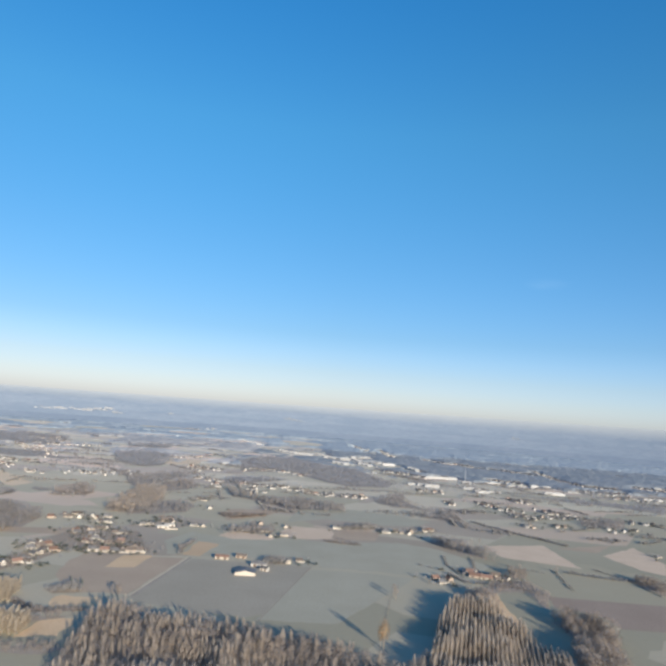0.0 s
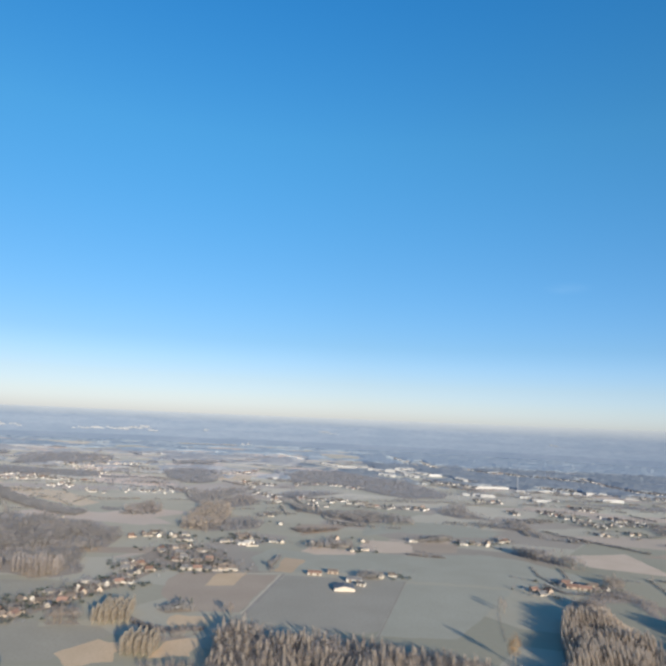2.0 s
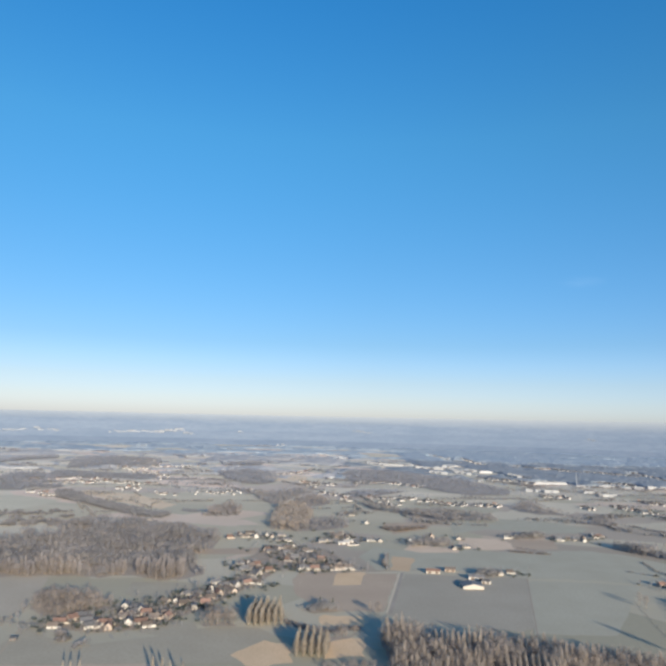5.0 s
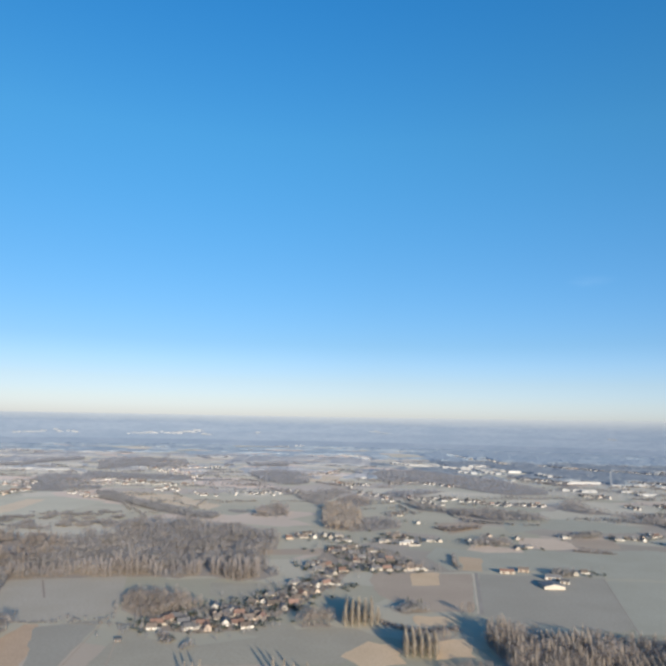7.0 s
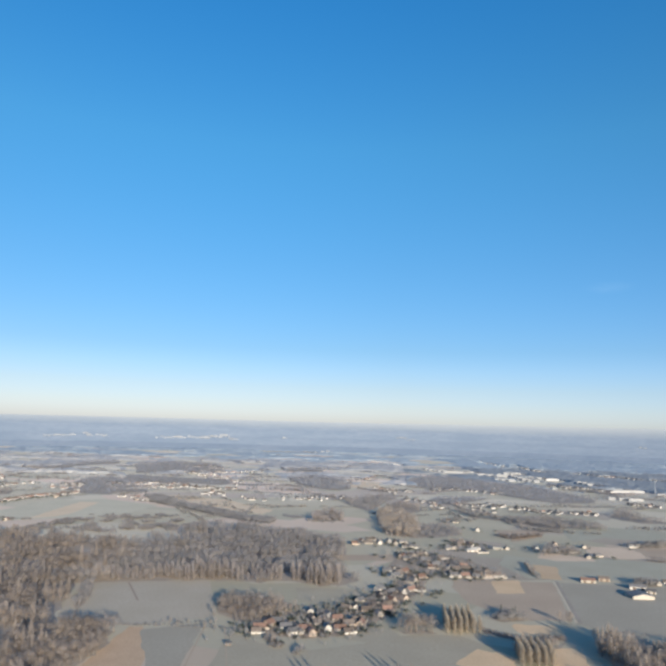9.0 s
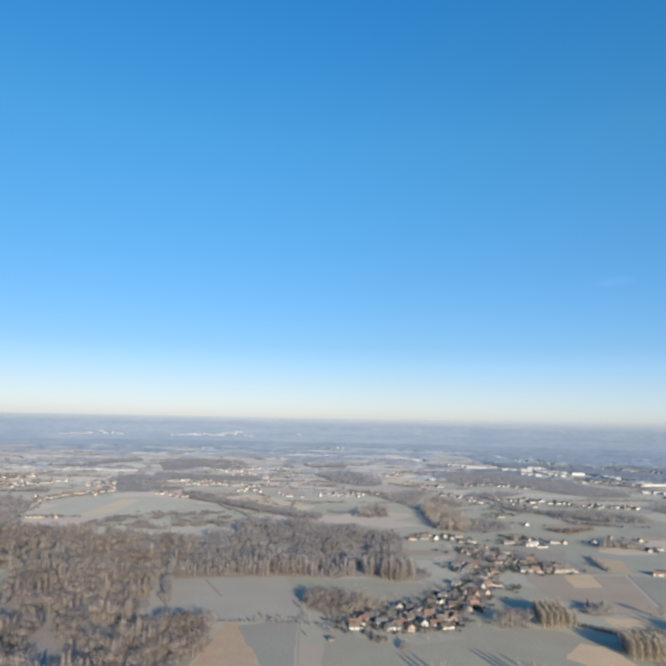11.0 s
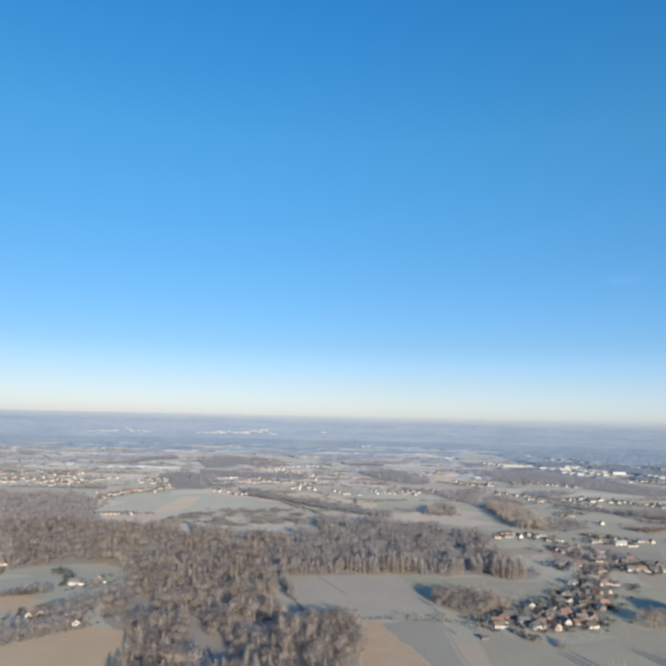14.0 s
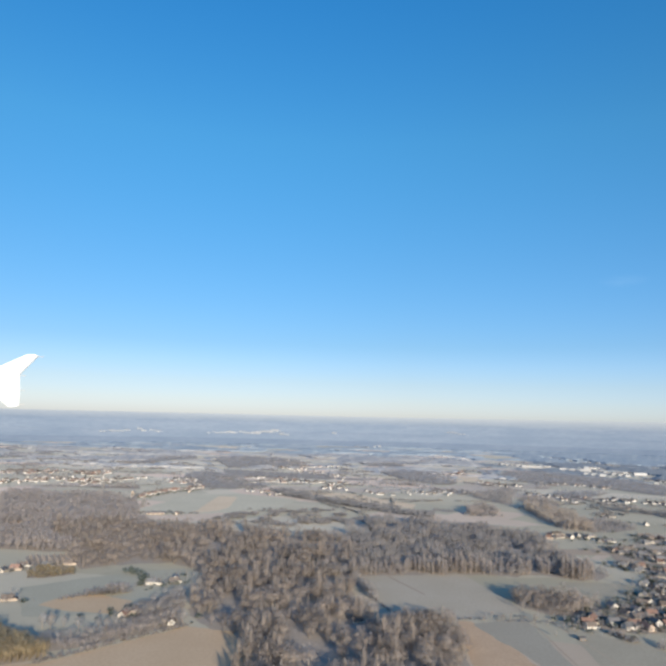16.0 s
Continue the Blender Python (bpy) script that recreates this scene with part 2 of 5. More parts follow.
WALLS = [material("wall_render", [(0.325, 0.292, 0.255), (0.372, 0.338, 0.300), (0.262, 0.236, 0.205)], 3.0, 0.6, spread="object", jitter=0.15),
         material("wall_ochre", [(0.300, 0.245, 0.205), (0.345, 0.285, 0.240), (0.250, 0.205, 0.170)], 3.0, 0.6, spread="object", jitter=0.2),
         material("wall_white", [(0.395, 0.372, 0.342), (0.440, 0.418, 0.388), (0.332, 0.312, 0.286)], 3.0, 0.6, spread="object", jitter=0.08)]
ROOFS = [material("roof_slate", [(0.090, 0.090, 0.095), (0.130, 0.130, 0.135), (0.070, 0.070, 0.070)], 2.0, 0.4, rough=0.6, spread="object", jitter=0.3),
         material("roof_tile", [(0.150, 0.094, 0.076), (0.182, 0.118, 0.096), (0.114, 0.074, 0.060)], 2.0, 0.4, spread="object", jitter=0.3),
         material("roof_brown", [(0.096, 0.080, 0.070), (0.122, 0.102, 0.090), (0.074, 0.062, 0.055)], 2.0, 0.4, spread="object", jitter=0.3),
         material("roof_sheet", [(0.330, 0.320, 0.300), (0.380, 0.370, 0.350), (0.270, 0.260, 0.250)], 5.0, 0.8, rough=0.5, spread="object", jitter=0.2)]
PANE = material("dark_pane", [(0.05, 0.06, 0.07), (0.07, 0.08, 0.09)], 1.0, 0.3, rough=0.15)
GARDEN = material("brown_garden_soil", [(0.285, 0.228, 0.172), (0.330, 0.268, 0.205), (0.225, 0.178, 0.132)], 12.0, 1.6, bump=0.3)
DOOR = material("painted_door", [(0.10, 0.075, 0.06), (0.13, 0.095, 0.075)], 1.0, 0.3, rough=0.5)
TOWN_WALL = material("pale_town_render", [(0.365, 0.350, 0.342), (0.420, 0.405, 0.396), (0.300, 0.288, 0.282)], 3.0, 0.6, spread="island", jitter=0.2)
HALL_WALL = material("white_cladding", [(0.262, 0.268, 0.284), (0.302, 0.308, 0.324), (0.222, 0.228, 0.244)], 12.0, 2.0, rough=0.5, spread="object", jitter=0.12)
WHITE = material("white_aircraft_paint", [(0.82, 0.82, 0.82), (0.84, 0.84, 0.84), (0.80, 0.80, 0.80)], 2.0, 0.2, rough=0.3)
GREY_METAL = material("grey_metal", [(0.30, 0.30, 0.31), (0.36, 0.36, 0.37)], 1.0, 0.2, rough=0.4)


def airy(m, share):
    """Let part of the light through, as loose sprays of twigs do."""
    nt = m.node_tree
    b, out = nt.nodes["Principled BSDF"], nt.nodes["Material Output"]
    thin, mix = nt.nodes.new("ShaderNodeBsdfTranslucent"), nt.nodes.new("ShaderNodeMixShader")
    nt.links.new(b.inputs["Base Color"].links[0].from_socket, thin.inputs["Color"])
    mix.inputs["Fac"].default_value = share
    nt.links.new(b.outputs[0], mix.inputs[1])
    nt.links.new(thin.outputs[0], mix.inputs[2])
    gap, lace = nt.nodes.new("ShaderNodeBsdfTransparent"), nt.nodes.new("ShaderNodeMixShader")
    lace.inputs["Fac"].default_value = 0.28
    nt.links.new(mix.outputs[0], lace.inputs[1])
    nt.links.new(gap.outputs[0], lace.inputs[2])
    nt.links.new(lace.outputs[0], out.inputs["Surface"])


for twigs in (TWIGS, TWIGS_GREY, TWIGS_TAN, TWIGS_POPLAR, TWIGS_OLIVE, TWIGS_GOLD, FAR_TWIGS, FAR_BROWN):
    airy(twigs, 0.52)


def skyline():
    """Far wooded hills with level meadow streaks; haze painted in, paler towards the crest."""
    m = material("hazed_far_hills", [(0.150, 0.192, 0.250), (0.182, 0.222, 0.276), (0.124, 0.166, 0.226)], 260.0, 42.0, stretch=(1, 1, 9))
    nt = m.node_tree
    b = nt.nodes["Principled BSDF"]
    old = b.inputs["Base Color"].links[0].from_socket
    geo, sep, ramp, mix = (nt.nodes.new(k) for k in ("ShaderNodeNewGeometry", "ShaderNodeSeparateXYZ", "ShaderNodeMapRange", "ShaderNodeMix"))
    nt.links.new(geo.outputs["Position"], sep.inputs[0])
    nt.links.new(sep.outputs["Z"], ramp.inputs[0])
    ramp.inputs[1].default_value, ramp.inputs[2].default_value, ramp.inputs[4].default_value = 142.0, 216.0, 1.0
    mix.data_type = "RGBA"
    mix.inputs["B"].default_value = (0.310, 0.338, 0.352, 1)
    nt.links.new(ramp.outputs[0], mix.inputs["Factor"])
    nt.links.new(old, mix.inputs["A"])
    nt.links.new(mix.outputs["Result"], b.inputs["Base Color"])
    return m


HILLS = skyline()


# ---- building helpers ----
def mesh_of(name, verts, polys, mat):
    me = bpy.data.meshes.new(name)
    me.from_pydata(verts, [], polys)
    me.materials.append(mat)
    me.update()
    return me


def soup(name, verts, tris, mat):
    """A mesh of many triangles out of two arrays."""
    me = bpy.data.meshes.new(name)
    v, f = np.asarray(verts, np.float32), np.asarray(tris, np.int32)
    me.vertices.add(len(v))
    me.vertices.foreach_set("co", v.ravel())
    me.loops.add(f.size)
    me.loops.foreach_set("vertex_index", f.ravel())
    me.polygons.add(len(f))
    me.polygons.foreach_set("loop_start", np.arange(0, f.size, 3, dtype=np.int32))
    me.polygons.foreach_set("loop_total", np.full(len(f), 3, np.int32))
    me.materials.append(mat)
    me.update(calc_edges=True)
    me.validate()
    return me


def part(name, me, parent, label="", at=None):
    ob = new(name, me)
    ob.parent = parent
    if at is not None:
        ob.matrix_basis = at
    if label:
        tagged(ob, label)
    return ob


def inside(pts, poly):
    """Which of the points lie in the polygon."""
    x, y = pts[:, 0], pts[:, 1]
    hit = np.zeros(len(pts), bool)
    for (ax, ay), (bx, by) in zip(poly, poly[1:] + poly[:1]):
        if ay != by:
            hit ^= ((ay > y) != (by > y)) & (x < (bx - ax) * (y - ay) / (by - ay) + ax)
    return hit


def box_data(x0, x1, y0, y1, z0, z1, base=0):
    v = [(x, y, z) for z in (z0, z1) for x, y in ((x0, y0), (x1, y0), (x1, y1), (x0, y1))]
    f = [(0, 3, 2, 1), (4, 5, 6, 7), (0, 1, 5, 4), (1, 2, 6, 5), (2, 3, 7, 6), (3, 0, 4, 7)]
    return v, [tuple(i + base for i in q) for q in f]


# ---- ground, distance ----
FLAT, RIM, CREST = 4200.0, 4560.0, 204.0


def build_ground():
    """One sheet, level to the far plain, its rim raised as the skyline's backdrop."""
    cx, rings, spokes = -290.0, [0, 120, 300, 480, 700, 1000, 1400, 1900, 2500, 3200, FLAT, FLAT + 90, FLAT + 180, FLAT + 270, RIM, RIM + 300], 144
    rise = {FLAT + 90: 0.18, FLAT + 180: 0.44, FLAT + 270: 0.74, RIM: 1.0, RIM + 300: 0.9}
    v, f = [(cx, 0, 0)], []
    for r in rings[1:]:
        for k in range(spokes):
            a = 2 * math.pi * k / spokes
            u = rise.get(r, 0.0)
            wob = 0.0
            if u:
                wob = 2.5 * noise.noise((math.cos(a) * 5, math.sin(a) * 5, 0.3))
            # height and tilt of the crest fit the camera's view of the horizon
            v.append((cx + r * math.cos(a), r * math.sin(a), (CREST + 0.0065 * r * math.cos(a)) * u + wob))
    for k in range(spokes):
        f.append((0, 1 + k, 1 + (k + 1) % spokes))
    for i in range(len(rings) - 2):
        for k in range(spokes):
            a, b = 1 + i * spokes + k, 1 + i * spokes + (k + 1) % spokes
            f.append((a, a + spokes, b + spokes, b))
    cut = 1 + 10 * spokes
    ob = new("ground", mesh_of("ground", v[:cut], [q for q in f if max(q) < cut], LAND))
    rim = [q for q in f if min(q) >= cut - spokes]
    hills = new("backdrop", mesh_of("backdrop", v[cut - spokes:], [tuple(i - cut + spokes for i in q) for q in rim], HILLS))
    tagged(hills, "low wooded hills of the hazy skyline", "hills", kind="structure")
    return tagged(ob, "frosty winter farmland plain reaching to low hills", "ground", kind="structure")


build_ground()


LAYER = [0]


def layer(lift):
    """Each sheet on the land lies a little above the one before it."""
    LAYER[0] += 1
    return 0.15 * lift + 0.0008 * LAYER[0]


def field(poly, mat, label, lift=0.08):
    lift, poly = layer(lift), ragged(poly, 7.0, 3.2 if "clearing" in label else 1.1 if poly[0][1] < 900 else 2.4)
    ob = new("field", mesh_of("field", [(x, y, lift) for x, y in poly], [tuple(range(len(poly)))], mat))
    return tagged(ob, label, "field", kind="structure")


def strip(name, pts, width, mat, label, lift=0.14):
    lift = layer(lift)
    v, f = [], []
    for i, (x, y) in enumerate(pts):
        a, b = pts[max(i - 1, 0)], pts[min(i + 1, len(pts) - 1)]
        d = math.hypot(b[0] - a[0], b[1] - a[1])
        nx, ny = -(b[1] - a[1]) / d * width / 2, (b[0] - a[0]) / d * width / 2
        v += [(x + nx, y + ny, lift), (x - nx, y - ny, lift)]
        if i:
            f.append((2 * i - 2, 2 * i - 1, 2 * i + 1, 2 * i))
    ob = new(name, mesh_of(name, v, f, mat))
    return tagged(ob, label, name, kind="structure")


# ---- trees ----
def tree_shape(seed, blades, style, wide=1.5):
    """A unit-high tree: a tapered trunk of five sides, limbs and a crown of slender twig sprays. Returns trunk and crown arrays."""
    r = np.random.default_rng(seed)
    tv, tf = [], []
    w = {"bare": 0.018, "column": 0.014, "conifer": 0.02, "bush": 0.03}[style]
    for k in range(4):
        a = 2 * math.pi * k / 4
        tv += [(w * math.cos(a), w * math.sin(a), -0.02), (0.3 * w * math.cos(a), 0.3 * w * math.sin(a), 0.8)]
    for k in range(4):
        a, b = 2 * k, 2 * ((k + 1) % 4)
        tf += [(a, b, b + 1), (a, b + 1, a + 1)]
    cv, cf = [], []
    for i in range(blades):
        u = (i + r.random()) / blades
        ang = r.random() * 2 * math.pi
        if style == "bare":
            # two in three sprays lie along the rounded outside of the crown, whichever way; the others point outwards
            lift = r.uniform(-1, 1)
            ring = math.sqrt(1 - lift * lift)
            depth = r.uniform(0.3, 1.0) ** 0.45
            z0 = 0.56 + 0.36 * lift * depth
            p0 = 0.22 * ring * depth
            reach = r.uniform(0.07, 0.16)
            rise, out, wid = 0.8 * reach * (0.6 + 0.4 * lift), 0.55 * reach * ring, wide / blades
            if i % 3:
                n, lean = len(cv), r.normal(0.3, 0.9)
                face = Vector((ring * math.cos(ang), ring * math.sin(ang), lift))
                level = Vector((-math.sin(ang), math.cos(ang), 0))
                along = face.cross(level) * math.cos(lean) + level * math.sin(lean)
                across, at = face.cross(along) * wid * 1.3, Vector((p0 * math.cos(ang), p0 * math.sin(ang), z0))
                cv += [tuple(at - along * reach * 0.45), tuple(at + along * reach * 0.45 + across), tuple(at + along * reach * 0.45 - across)]
                cf.append((n, n + 1, n + 2))
                continue
        elif style == "column":
            z0 = 0.10 + 0.72 * u
            reach = 0.13 * math.sin(math.pi * min(1, 0.3 + 0.7 * u)) ** 0.6
            p0 = r.random() * 0.6 * reach
            rise, out, wid = r.uniform(0.16, 0.26), reach - p0 * 0.4, 0.0095
        elif style == "conifer":
            z0 = 0.08 + 0.86 * u
            reach = 0.2 * (1.04 - u)
            p0 = 0.02
            rise, out, wid = -0.05, reach, 0.06
        else:
            z0 = 0.55 * u
            reach = 0.5 * (1 - 0.5 * u)
            p0 = r.random() * 0.6 * reach
            rise, out, wid = r.uniform(0.2, 0.4), reach - p0 * 0.4, 0.09 if blades > 20 else 0.15
        ca, sa = math.cos(ang), math.sin(ang)
        tilt = r.uniform(-0.6, 0.6)
        sx, sy, sz = -sa * math.cos(tilt) * wid, ca * math.cos(tilt) * wid, math.sin(tilt) * wid
        bx, by = ca * p0, sa * p0
        n = len(cv)
        if style in ("bare", "bush"):
            tx, ty, tz = ca * (p0 + out), sa * (p0 + out), z0 + rise
            cv += [(bx, by, z0), (tx + sx, ty + sy, tz + sz), (tx - sx, ty - sy, tz - sz)]
            cf.append((n, n + 1, n + 2))
            continue
        cv += [(bx + sx, by + sy, z0 + sz), (bx - sx, by - sy, z0 - sz), (ca * (p0 + out), sa * (p0 + out), z0 + rise)]
        cf.append((n, n + 1, n + 2))
    return np.array(tv), np.array(tf), np.array(cv), np.array(cf)


def fill(points, heights, widths, shapes, mat, name, label, trunk=True, category="wood"):
    """One mesh of many trees at the points."""
    vs, fs, n = [], [], 0
    pick = rng.integers(0, len(shapes), len(points))
    for s, (tv, tf, cv, cf) in enumerate(shapes):
        idx = np.nonzero(pick == s)[0]
        if not len(idx):
            continue
        v = np.vstack([tv, cv]) if trunk else cv
        f = np.vstack([tf, cf + len(tv)]) if trunk else cf
        a = rng.uniform(0, 2 * np.pi, len(idx))
        lean = rng.normal(0, 0.03, (len(idx), 2))
        h, w = heights[idx], widths[idx]
        x = (v[None, :, 0] * np.cos(a)[:, None] - v[None, :, 1] * np.sin(a)[:, None]) * w[:, None] + points[idx, 0:1] + lean[:, :1] * v[None, :, 2] * h[:, None]
        y = (v[None, :, 0] * np.sin(a)[:, None] + v[None, :, 1] * np.cos(a)[:, None]) * w[:, None] + points[idx, 1:2] + lean[:, 1:] * v[None, :, 2] * h[:, None]
        z = v[None, :, 2] * h[:, None]
        vs.append(np.stack([x, y, z], -1).reshape(-1, 3))
        fs.append((f[None] + (np.arange(len(idx)) * len(v))[:, None, None]).reshape(-1, 3) + n)
        n += len(idx) * len(v)
    if not vs:
        return None
    ob = new(name, soup(name, np.vstack(vs), np.vstack(fs), mat))
    return tagged(ob, label, category, kind="stuff")


BARE = [tree_shape(10 + k, 170, "bare", 2.0) for k in range(6)]
BROAD = [tree_shape(20 + k, 340, "bare", 3.2) for k in range(6)]
BARE_MID = [tree_shape(30 + k, 80, "bare", 1.7) for k in range(6)]
BARE_FAR = [tree_shape(40 + k, 26, "bare", 1.1) for k in range(6)]
COLUMN = [tree_shape(50 + k, 100, "column") for k in range(5)]
BUSH = [tree_shape(90 + k, 30, "bush") for k in range(4)]
BUSH_FAR = [tree_shape(100 + k, 15, "bush", 1.0) for k in range(4)]


def scatter(poly, spacing, turn=0.0, pitch=None, jitter=0.42):
    """Jittered grid points inside a polygon; turn and pitch give planted rows."""
    p = np.array(poly, float)
    lo, hi = p.min(0), p.max(0)
    c, half = (lo + hi) / 2, np.hypot(*(hi - lo)) / 2 + spacing
    py = pitch or spacing
    gx, gy = np.meshgrid(np.arange(-half, half, spacing), np.arange(-half, half, py))
    pts = np.stack([gx.ravel(), gy.ravel()], -1)
    pts += rng.uniform(-jitter, jitter, pts.shape) * (spacing, py)
    t = radians(turn)
    pts = pts @ np.array([[math.cos(t), math.sin(t)], [-math.sin(t), math.cos(t)]]) + c
    return pts[inside(pts, poly)]


TAKEN = []
GLADES = [[(-140, 533), (-110, 536), (-102, 506), (-132, 504)], [(-95, 473), (-67, 492), (-59, 458), (-96, 451)], [(-760, 765), (-640, 785), (-540, 792), (-415, 792), (-410, 806), (-540, 808), (-640, 803), (-760, 785)], [(-668, 428), (-655, 458), (-638, 426), (-655, 405)], [(-745, 560), (-720, 575), (-700, 560), (-725, 545)], [(-690, 520), (-672, 545), (-655, 535), (-668, 510)], [(-790, 700), (-760, 715), (-735, 700), (-765, 688)], [(-635, 468), (-637, 502), (-603, 502), (-601, 468)]]


def ragged(poly, step=9.0, amount=2.6):
    """The outline with uneven, natural edges."""
    out = []
    for (ax, ay), (bx, by) in zip(poly, poly[1:] + poly[:1]):
        n = max(1, int(math.hypot(bx - ax, by - ay) / step))
        for k in range(n):
            x, y = ax + (bx - ax) * k / n, ay + (by - ay) * k / n
            out.append((x + amount * noise.noise((x / 13, y / 13, 3.0)) * 2, y + amount * noise.noise((x / 13, y / 13, 7.0)) * 2))
    return out


def wood(poly, label, spacing=6.2, height=13.0, shapes=None, mat=None, rows=None, thin=0.0, crown=1.0):
    TAKEN.append(poly)
    if rows is None:
        poly = ragged(poly)
    if thin < 0.5:
        lift = layer(0.2)
        floor = new("wood_floor", mesh_of("wood_floor", [(x, y, lift) for x, y in poly], [tuple(range(len(poly)))], LITTER))
        tagged(floor, "brown leaf litter under bare trees", "ground", kind="structure")
    pts = scatter(poly, spacing) if rows is None else scatter(poly, spacing, rows, max(2.7, spacing * 0.4), 0.12)
    if thin:
        keep = np.array([noise.noise((x / 22, y / 22, 1.7)) > thin - 0.5 for x, y in pts])
        pts = pts[keep]
    for glade in GLADES if rows is None else ():
        pts = pts[~inside(pts, glade)]
    swell = np.array([1.0 + 0.62 * noise.noise((x / 36, y / 36, 6.0)) for x, y in pts]) if len(pts) else np.ones(0)
    h = height * rng.uniform(0.68, 1.18, len(pts)) * swell
    return fill(pts, h, h * crown * rng.uniform(1.1, 1.9, len(pts)), shapes or BARE, mat or TWIGS, "wood", label)


# ---- woods ----
wood([(-171, 441), (-176, 499), (-181, 527), (-164, 553), (-125, 539), (-85, 532), (-49, 523), (-15, 508), (13, 501), (33, 482), (66, 474), (86, 498), (65, 380), (-145, 347)], "dense leafless brown wood beside frosty fields", 6.2, 11.5)
wood([(86, 498), (103, 566), (129, 640), (168, 653), (173, 581), (180, 536), (193, 497), (164, 420), (72, 405)], "planted rows of leafless pale poplars", 3.4, 12.5, COLUMN, TWIGS_TAN, rows=-13, crown=0.85)
wood([(-171, 441), (-176, 499), (-181, 527), (-164, 553), (-125, 539), (-85, 532), (-49, 523), (-15, 508), (13, 501), (33, 482), (66, 474), (86, 498), (65, 380), (-145, 347)], "pale leafless poplars scattered in a brown wood", 6.6, 13.5, COLUMN, TWIGS_TAN, thin=0.36, crown=0.75)
for plot in ([(-140, 533), (-110, 536), (-102, 506), (-132, 504)], [(-95, 473), (-67, 492), (-59, 458), (-96, 451)]):
    wood(plot, "pale leafless poplars inside a brown wood", 4.2, 12.5, COLUMN, TWIGS_TAN, rows=-8, crown=0.9)
wood([(221, 621), (246, 636), (260, 620), (259, 570), (242, 523), (205, 427), (176, 422), (207, 523), (225, 583)], "curved belt of leafless brown trees", 6.0, 16.0, BROAD)
wood([(157, 967), (164, 977), (206, 961), (218, 892), (233, 867), (207, 882), (179, 917)], "dark leafless spinney on a field edge", 5.5, 13, BARE_MID, TWIGS_GREY)
wood([(-691, 627), (-598, 660), (-533, 690), (-474, 681), (-456, 715), (-411, 752), (-393, 684), (-371, 717), (-379, 737), (-415, 793), (-397, 844), (-405, 930), (-450, 975), (-540, 1020), (-620, 1030), (-655, 990), (-643, 911), (-692, 858), (-662, 740)], "broad grey-brown leafless forest behind a meadow", 6.8, 12, BARE, TWIGS_GREY, thin=0.24, crown=1.2)
wood([(-1076, 820), (-1030, 888), (-933, 843), (-882, 891), (-773, 853), (-692, 858), (-640, 760), (-662, 650), (-648, 615), (-630, 560), (-614, 516), (-602, 490), (-590, 462), (-560, 440), (-544, 354), (-677, 329), (-700, 398), (-697, 437), (-725, 452), (-761, 485), (-790, 620), (-843, 660), (-881, 646), (-919, 611), (-974, 684), (-992, 725)], "large leafless brown forest with small glades", 9.6, 13.5, BROAD, TWIGS, thin=0.3, crown=1.3)
wood([(-646, 645), (-602, 660), (-533, 680), (-488, 687), (-443, 696), (-409, 681), (-392, 695), (-395, 722), (-409, 715), (-445, 722), (-490, 714), (-535, 706), (-606, 686), (-650, 670)], "tall bare forest edge behind a meadow", 5.0, 15, COLUMN, FAR_BROWN, thin=0.08, crown=1.3)
wood([(-691, 627), (-598, 660), (-533, 690), (-474, 681), (-456, 715), (-411, 752), (-393, 684), (-371, 717), (-379, 737), (-415, 793), (-397, 844), (-405, 930), (-450, 975), (-540, 1020), (-620, 1030), (-655, 990), (-643, 911), (-692, 858), (-662, 740)], "tall bare poplars standing out of the forest", 13.5, 13, COLUMN, TWIGS_GREY, thin=0.6, crown=1.2)
wood([(-1076, 820), (-1030, 888), (-933, 843), (-882, 891), (-773, 853), (-692, 858), (-640, 760), (-662, 650), (-648, 615), (-630, 560), (-614, 516), (-602, 490), (-590, 462), (-560, 440), (-544, 354), (-677, 329), (-700, 398), (-697, 437), (-725, 452), (-761, 485), (-790, 620), (-843, 660), (-881, 646), (-919, 611), (-974, 684), (-992, 725)], "tall bare poplars standing out of the forest", 10.0, 16.0, COLUMN, TWIGS, thin=0.62, crown=1.1)
wood([(-1227, 721), (-1093, 826), (-992, 725), (-958, 683), (-1056, 682), (-1152, 637)], "leafless grey-brown wood beyond meadows", 6.0, 12, BARE_MID, FAR_BROWN, crown=1.15)
wood([(-496, 598), (-455, 595), (-420, 584), (-415, 582), (-442, 559), (-461, 545), (-488, 565)], "leafless grove behind the village houses", 4.8, 12)
wood([(-330, 549), (-310, 558), (-300, 548), (-326, 540)], "leafless grove at the village edge", 4.5, 12)
wood([(-900, 424), (-879, 423), (-851, 410), (-826, 393), (-818, 382), (-839, 366), (-858, 350)], "planted olive-brown young trees beside ploughland", 3.6, 8.5, BARE, TWIGS_OLIVE, rows=20)
wood([(-827, 390), (-815, 398), (-795, 417), (-779, 438), (-757, 465), (-764, 479), (-791, 458), (-807, 435), (-829, 417), (-841, 408)], "rounded leafless trees along a bare field", 5.4, 8.5, BARE, FAR_BROWN, crown=1.45)
wood([(-948, 565), (-932, 572), (-913, 590), (-926, 613), (-955, 610), (-963, 591)], "low tawny brush beside farm houses", 4.0, 4.0, BUSH, TWIGS_OLIVE)
wood([(-858, 572), (-825, 561), (-832, 580), (-845, 610), (-872, 612), (-866, 590)], "dark evergreen trees round a cottage", 4.4, 6.0, BARE_MID, NEEDLES, thin=0.5, crown=1.4)
